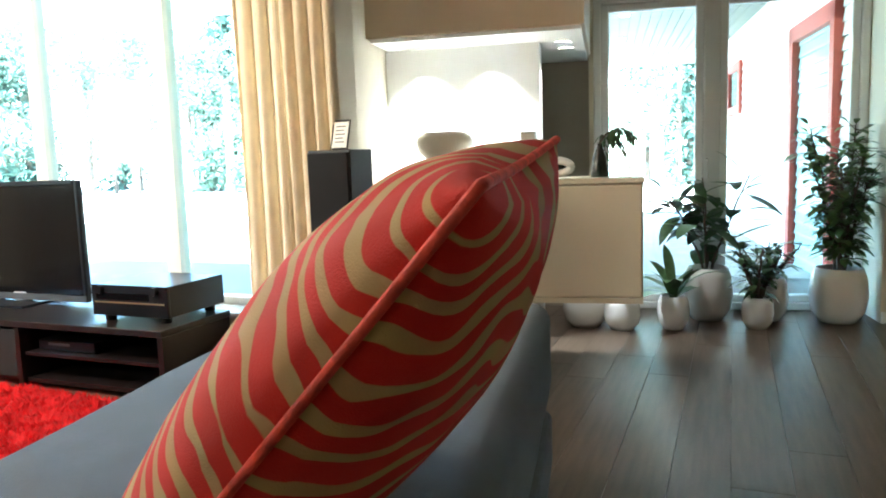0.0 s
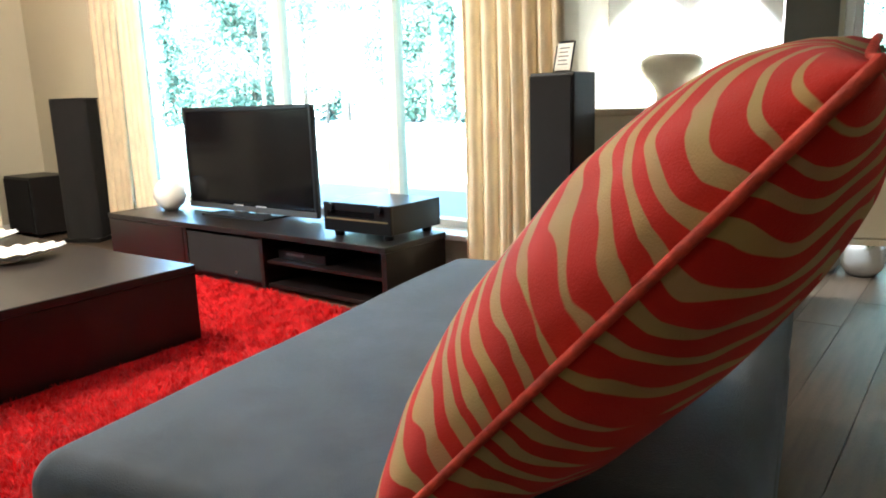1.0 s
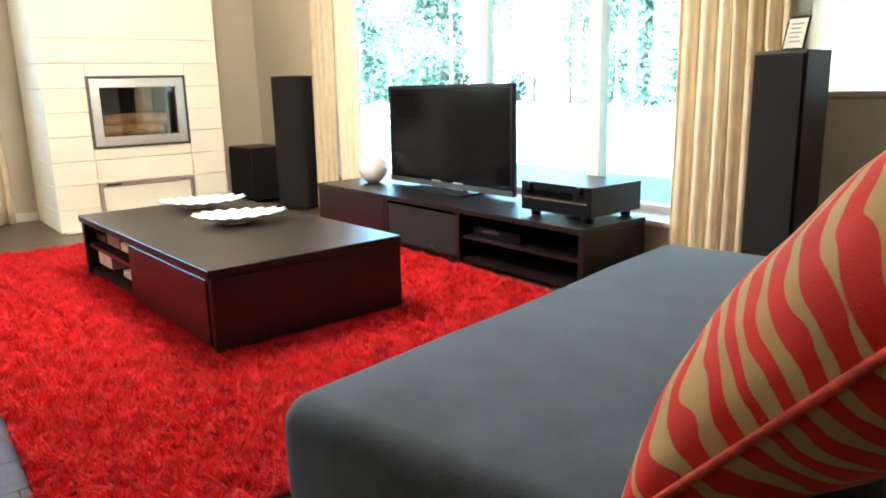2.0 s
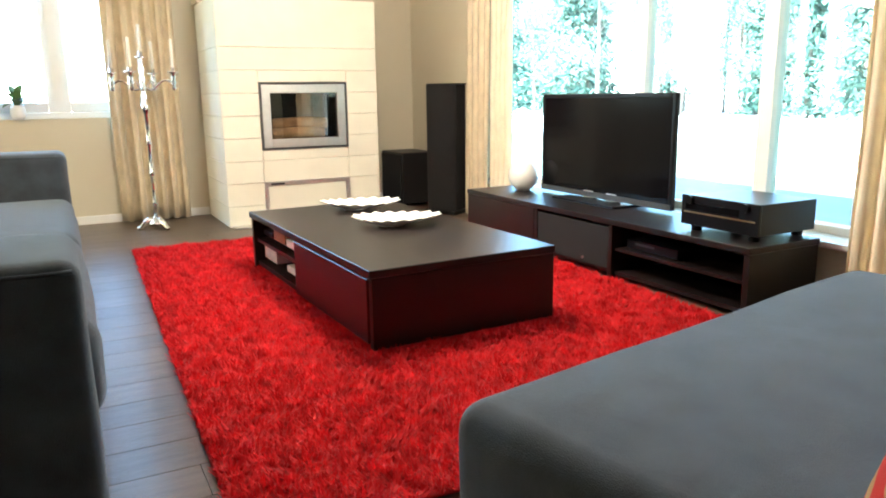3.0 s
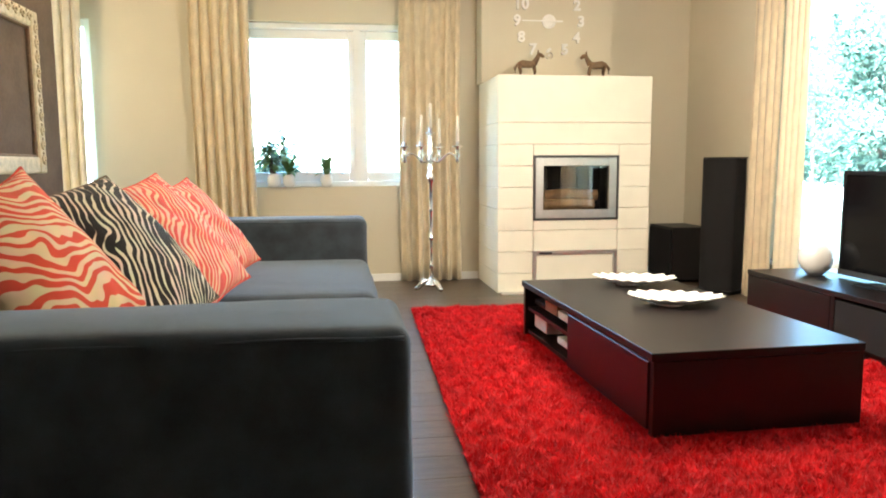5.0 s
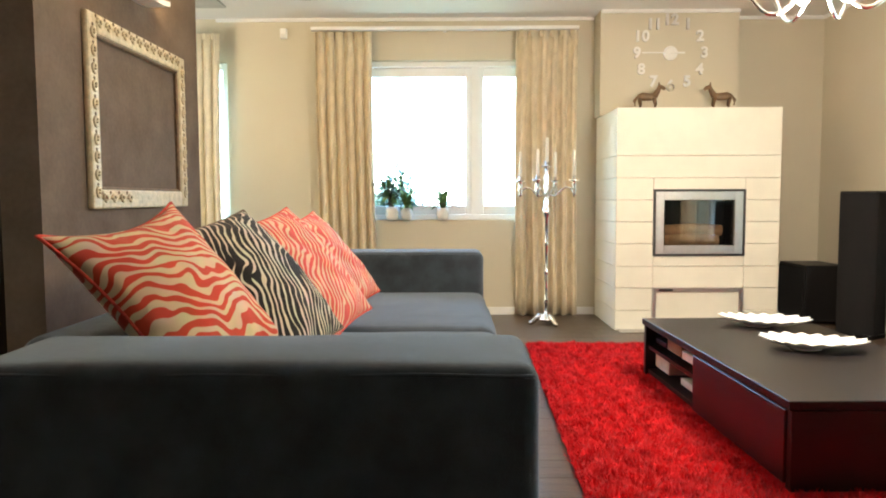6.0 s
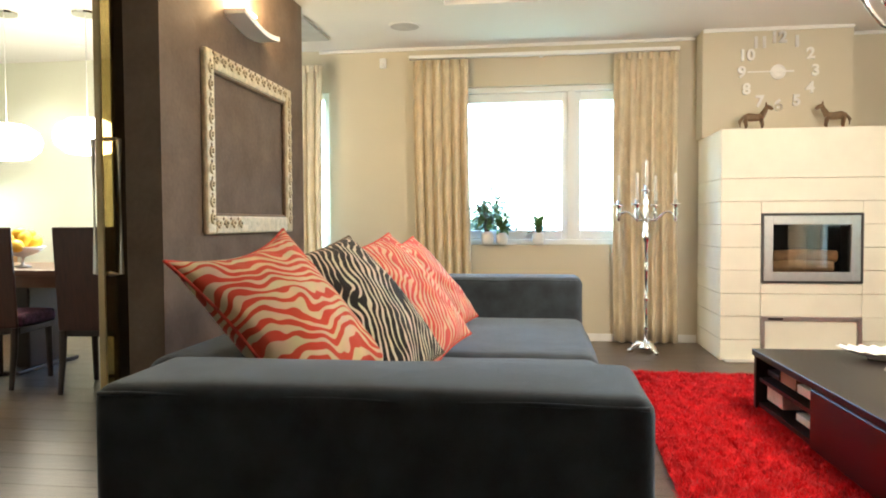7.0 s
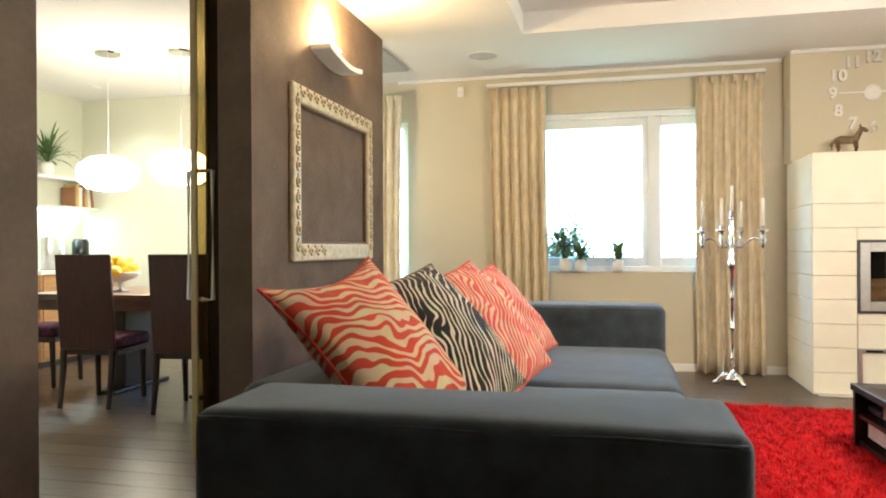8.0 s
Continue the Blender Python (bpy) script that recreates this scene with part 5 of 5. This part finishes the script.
potted("shelf_plant", (-6.12, -5.28, 1.821), 0.07, 0.13, "trailing green plant on the dining wall shelf", "rosette", 0.3, 0.2, 70, 0.46, 0.022, M_LEAF2, 24, "shelf plant")

# ---- cream sideboard and what stands on it ----
sb = thing("sideboard", "cream lacquered sideboard on slim white legs", "sideboard")
sb.matrix_world = E0
part("body", boxes(((-1.33, 0.018, 0.345), (0.0, 0.42, 0.915))), M_BOARD, sb)
part("top", boxes(((-1.335, -0.005, 0.916), (0.005, 0.425, 0.942)), bevel=0.003, seg=1), M_BOARD, sb)
for a, b in ((-1.32, -0.665), (-0.660, -0.008)):
    dr = part("door", boxes(((a, -0.002, 0.375), (b, 0.017, 0.908)), bevel=0.003, seg=1), M_BOARD, sb)
part("lower_rail", boxes(((-1.33, 0.0, 0.343), (0.0, 0.017, 0.370)), bevel=0.002, seg=1), M_BOARD, sb)
part("leg_bar", boxes(((-0.535, 0.03, 0.0), (-0.495, 0.07, 0.342)), bevel=0.003, seg=1), M_TRIM, sb, "white square leg")
part("leg_bar", boxes(((-1.22, 0.03, 0.0), (-1.18, 0.07, 0.342)), bevel=0.003, seg=1), M_TRIM, sb, "white square leg")
part("leg_bar", boxes(((-0.535, 0.34, 0.0), (-0.495, 0.38, 0.342)), bevel=0.003, seg=1), M_TRIM, sb, "white square leg")
part("leg_bar", boxes(((-1.22, 0.34, 0.0), (-1.18, 0.38, 0.342)), bevel=0.003, seg=1), M_TRIM, sb, "white square leg")
uf = part("mushroom_vase", revolve([(0.07, 0.0), (0.075, 0.01), (0.068, 0.05), (0.085, 0.10), (0.135, 0.15), (0.15, 0.19), (0.145, 0.225), (0.11, 0.25), (0.09, 0.25), (0.12, 0.20), (0.05, 0.08)], 36), M_CREAMV, None, "wide cream ceramic vase on the sideboard", True)
uf.matrix_world = E0 @ pose(-0.985, 0.22, 0.943)
tagged(uf, category="vase")
box_ = part("white_speaker", boxes(((-0.04, -0.04, 0), (0.04, 0.04, 0.24)), bevel=0.01), M_CERAM, None, "small upright white box on the sideboard")
box_.matrix_world = E0 @ pose(-0.56, 0.30, 0.943)
tagged(box_, category="box")
ring = thing("sculpture", "white oval ring shaped dish with a dark centre", "ornament")
bm = bmesh.new()
R = [(0.085 * math.cos(2 * math.pi * k / 28), 0.0, 0.055 + 0.034 * math.sin(2 * math.pi * k / 28)) for k in range(28)]
tube(R, 0.020, 10, bm, closed=True)
part("ring", bm, M_CERAM, ring, smooth=True)
part("centre", revolve([(0.066, 0), (0.066, 0.01)], 24), M_PEWTER, ring, "dark centre").matrix_local = Matrix(((1, 0, 0, 0), (0, 0, -1, 0.012), (0, 0.30, 0, 0.055), (0, 0, 0, 1)))
ring.matrix_world = E0 @ pose(-0.42, 0.12, 0.943)
bv = thing("bottle_vase", "dark conical bottle vase with trailing sprigs", "vase")
part("bottle", revolve([(0.042, 0), (0.045, 0.01), (0.032, 0.10), (0.014, 0.15), (0.012, 0.165), (0.008, 0.165)], 24), M_PEWTER, bv, smooth=True)
bm, st = bmesh.new(), bmesh.new()
rnd = random.Random(4)
for k in range(3):
    a = 0.4 + 0.5 * k
    pts = [(0.17 * u * math.cos(a) , 0.17 * u * math.sin(a) * 0.5, 0.16 + 0.26 * u - 0.22 * u * u * (1 + 0.3 * k)) for u in [i / 7 for i in range(8)]]
    tube(pts, 0.003, 5, st)
    for p in pts[3:]:
        for _ in range(4):
            leaf(bm, p, (rnd.uniform(-1, 1), rnd.uniform(-1, 1), -0.6), 0.055, 0.020, 0.5)
part("sprig", st, M_BARK, bv)
part("foliage", bm, M_LEAF, bv)
bv.matrix_world = E0 @ pose(-0.20, 0.18, 0.943)

# ---- ceiling things ----
cl = thing("chandelier", "chrome chandelier with curved arms and small bulbs", "chandelier", (-3.42, 1.86, 0))
part("rod", tube([(0, 0, 2.06), (0, 0, CZ + 0.158)], 0.010, 10), M_CHROME, cl)
part("hub", revolve([(0.0, 2.0), (0.04, 2.02), (0.055, 2.06), (0.03, 2.10), (0.012, 2.14)], 24), M_CHROME, cl, smooth=True)
part("canopy", revolve([(0.07, CZ + 0.12), (0.075, CZ + 0.13), (0.075, CZ + 0.159)], 24), M_CHROME, cl)
for k in range(6):
    a = 2 * math.pi * k / 6 + 0.2
    pts = []
    for i in range(13):
        u = i / 12
        r = 0.03 + 0.36 * u
        pts.append((r * math.cos(a), r * math.sin(a), 2.06 - 0.17 * math.sin(math.pi * min(1, u * 1.15)) + 0.10 * max(0, u - 0.6)))
    arm = part("arm", tube(pts, 0.010, 8), M_CHROME, cl, smooth=True)
    e = pts[-1]
    part("cup", revolve([(0.012, -0.02), (0.026, 0.0), (0.024, 0.035), (0.018, 0.035)], 16, e), M_CHROME, arm, smooth=True)
    part("bulb", revolve([(0.012, 0.03), (0.020, 0.05), (0.014, 0.075), (0.003, 0.085)], 14, e), G_BULB, arm, "small glowing bulb", True)
lamp("chandelier_light", "POINT", (-3.42, 1.86, 1.83), (0, 0, 0), 7.0, (1, 0.84, 0.64), 0.25)
gr = thing("ceiling_speaker", "round grey ceiling speaker grille", "speaker", (-6.0, -0.92, CZ))
part("rim", revolve([(0.125, -0.008), (0.13, -0.004), (0.13, 0.0)], 32), M_CEIL, gr)
part("grille", revolve([(0.005, -0.010), (0.115, -0.010), (0.12, -0.006)], 32), mat("pale_grey_grille", (0.55, 0.53, 0.50), 0.8, bscale=900, bump=0.4), gr)
se = thing("room_sensor", "small white wall sensor under the cornice", "sensor", (WX, -1.26, 2.54))
part("body", boxes(((0, -0.03, -0.04), (0.04, 0.03, 0.05)), bevel=0.008), M_TRIM, se)
part("lens", revolve([(0.0, 0), (0.018, 0), (0.012, 0.01), (0, 0.01)], 16), M_CERAM, se).matrix_local = pose(0.04, 0, -0.01, 0, 90, 0)
structure("hatch_frame", boxes(((-6.3, -2.6, CZ - 0.02), (-5.6, -1.64, CZ - 0.001)), bevel=0.004), mat("grey_panel", (0.45, 0.45, 0.43), 0.6), "grey ceiling panel behind the partition", "ceiling")


# ---- trees beyond the yard ----
def spruce(seed, h):
    rg = np.random.default_rng(seed)
    tr = thing("spruce_tree", "tall dark green spruce at the edge of the yard", "tree", group="forest edge")
    part("trunk", tube([(0, 0, -0.1), (0.03, 0, h * 0.5), (0, 0, h)], [0.16, 0.09, 0.01], 8), M_BARK, tr)
    vs, fs = [], []
    levels = int(h * 3.0)
    for j in range(levels):
        z = h * (0.05 + 0.94 * j / levels)
        R = 0.24 * h * (1 - z / h) ** 0.85 * rg.uniform(0.75, 1.1) + 0.1
        for k in range(10):
            a = rg.uniform(0, 6.283)
            L = R * rg.uniform(0.6, 1.1)
            for q in range(9):
                s = (q + rg.uniform(0, 1)) / 9
                c = np.array((math.cos(a) * L * s, math.sin(a) * L * s, z - 0.28 * L * s + rg.uniform(-0.08, 0.08)))
                d = rg.normal(size=3) * 0.16 * (1.15 - 0.6 * s)
                e = rg.normal(size=3) * 0.07
                d[2] = -abs(d[2]) * 0.9
                n0 = len(vs)
                vs += [(c - e).tolist(), (c + e).tolist(), (c + d * 2.0).tolist()]
                fs.append((n0, n0 + 1, n0 + 2))
    me_ = bpy.data.meshes.new("crown")
    me_.from_pydata(vs, [], fs)
    me_.materials.append(M_SPRUCE)
    ob_ = new("crown", me_)
    ob_.parent = tr
    return tr


def birch(seed, h):
    rg = np.random.default_rng(seed)
    tr = thing("leafy_tree", "slender pale green leafy tree at the forest edge", "tree", group="forest edge")
    part("trunk", tube([(0, 0, -0.1), (0.1, 0.05, h * 0.5), (0, 0.1, h * 0.95)], [0.13, 0.08, 0.015], 8), M_BARK, tr)
    limbs = bmesh.new()
    vs, fs = [], []
    for k in range(26):
        z0, a = h * rg.uniform(0.2, 0.9), rg.uniform(0, 6.283)
        L = h * 0.20 * rg.uniform(0.6, 1.2)
        p0, p1 = Vector((0.05, 0.03, z0)), Vector((math.cos(a) * L, math.sin(a) * L, z0 + L * rg.uniform(0.2, 0.8)))
        tube([p0, (p0 + p1) / 2 + Vector((0, 0, 0.1)), p1], [0.035, 0.02, 0.006], 5, limbs)
        for q in range(190):
            c = np.array(p0.lerp(p1, rg.uniform(0.3, 1.1))) + rg.normal(size=3) * 0.42
            d, e = rg.normal(size=3) * 0.065, rg.normal(size=3) * 0.05
            n0 = len(vs)
            vs += [(c - e).tolist(), (c + e).tolist(), (c + d).tolist()]
            fs.append((n0, n0 + 1, n0 + 2))
    part("limbs", limbs, M_BARK, tr)
    me_ = bpy.data.meshes.new("crown")
    me_.from_pydata(vs, [], fs)
    me_.materials.append(M_BIRCH)
    ob_ = new("crown", me_)
    ob_.parent = tr
    return tr


def bush(at, r, h, seed):
    rg = np.random.default_rng(seed)
    sh = thing("garden_bush", "rounded green bush outside the small window", "bush", at, group="garden bushes")
    st = bmesh.new()
    vs, fs = [], []
    for k in range(16):
        a, q = rg.uniform(0, 6.283), rg.uniform(0.3, 1.0)
        tip = (math.cos(a) * r * q, math.sin(a) * r * q, h * rg.uniform(0.55, 1.0) * (1.15 - 0.4 * q))
        tube([(0.04 * math.cos(a), 0.04 * math.sin(a), -0.05), (tip[0] * 0.4, tip[1] * 0.4, tip[2] * 0.55), tip], [0.02, 0.014, 0.004], 5, st)
        for _ in range(150):
            c = np.array(tip) * rg.uniform(0.5, 1.05) + rg.normal(size=3) * 0.11
            d, e = rg.normal(size=3) * 0.045, rg.normal(size=3) * 0.025
            n0 = len(vs)
            vs += [(c - e).tolist(), (c + e).tolist(), (c + d).tolist()]
            fs.append((n0, n0 + 1, n0 + 2))
    part("stem", st, M_BARK, sh)
    me_ = bpy.data.meshes.new("foliage")
    me_.from_pydata(vs, [], fs)
    me_.materials.append(M_SPRUCE)
    new("foliage", me_).parent = sh
    return sh


bush((-9.6, -0.55, -0.246), 0.45, 1.55, 31)
bush((-12.5, 1.75, -0.246), 0.9, 1.25, 32)

rnd = random.Random(12)
models = [spruce(1, 11.0), spruce(2, 9.0), birch(3, 10.0), birch(4, 8.5)]
spots = []
for k in range(84):
    spots.append((-50 + k * 0.80 + rnd.uniform(-0.5, 0.5), 30 + rnd.uniform(-3, 9)))
for k, (x, y) in enumerate(spots):
    src = models[rnd.choice((0, 1, 2, 2, 3, 3))]
    m = pose(x, y, -0.25, 0, 0, rnd.uniform(0, 360))
    s = rnd.uniform(0.8, 1.25)
    if k < 4:
        models[k].matrix_world = m
    else:
        cp = copy_thing(src, m)
        cp.scale = (s, s, s)
cp = copy_thing(models[0], pose(-10.3, 24.0, -0.25, 0, 0, 40))
cp.scale = (0.9, 0.9, 0.9)
copy_thing(models[1], pose(-14.0, 26.0, -0.25, 0, 0, 140))

# ---- floor planks ----
def planks():
    w, L, x = 0.186, 2.1, WX
    made = {}
    rnd = random.Random(21)
    i = 0
    while x < 2.6:
        y = -5.4 - rnd.uniform(0, L)
        while y < 6.0:
            a, b = max(y, -5.4), min(y + L, 6.0)
            if b - a > 0.1 and not (x > -1.6 and b < SY - 0.1) and not (x < -1.9 and a > NY) :
                key = round(b - a, 3)
                if key not in made:
                    made[key] = mesh_of(boxes(((0.0008, 0.0008, -0.02), (w - 0.0008, key - 0.0008, 0)), bevel=0.0009, seg=1), "plank", M_FLOOR)
                ob_ = new("plank", made[key])
                ob_.parent = floor
                ob_.location = (x, a, 0)
            y += L
        x += w


planks()
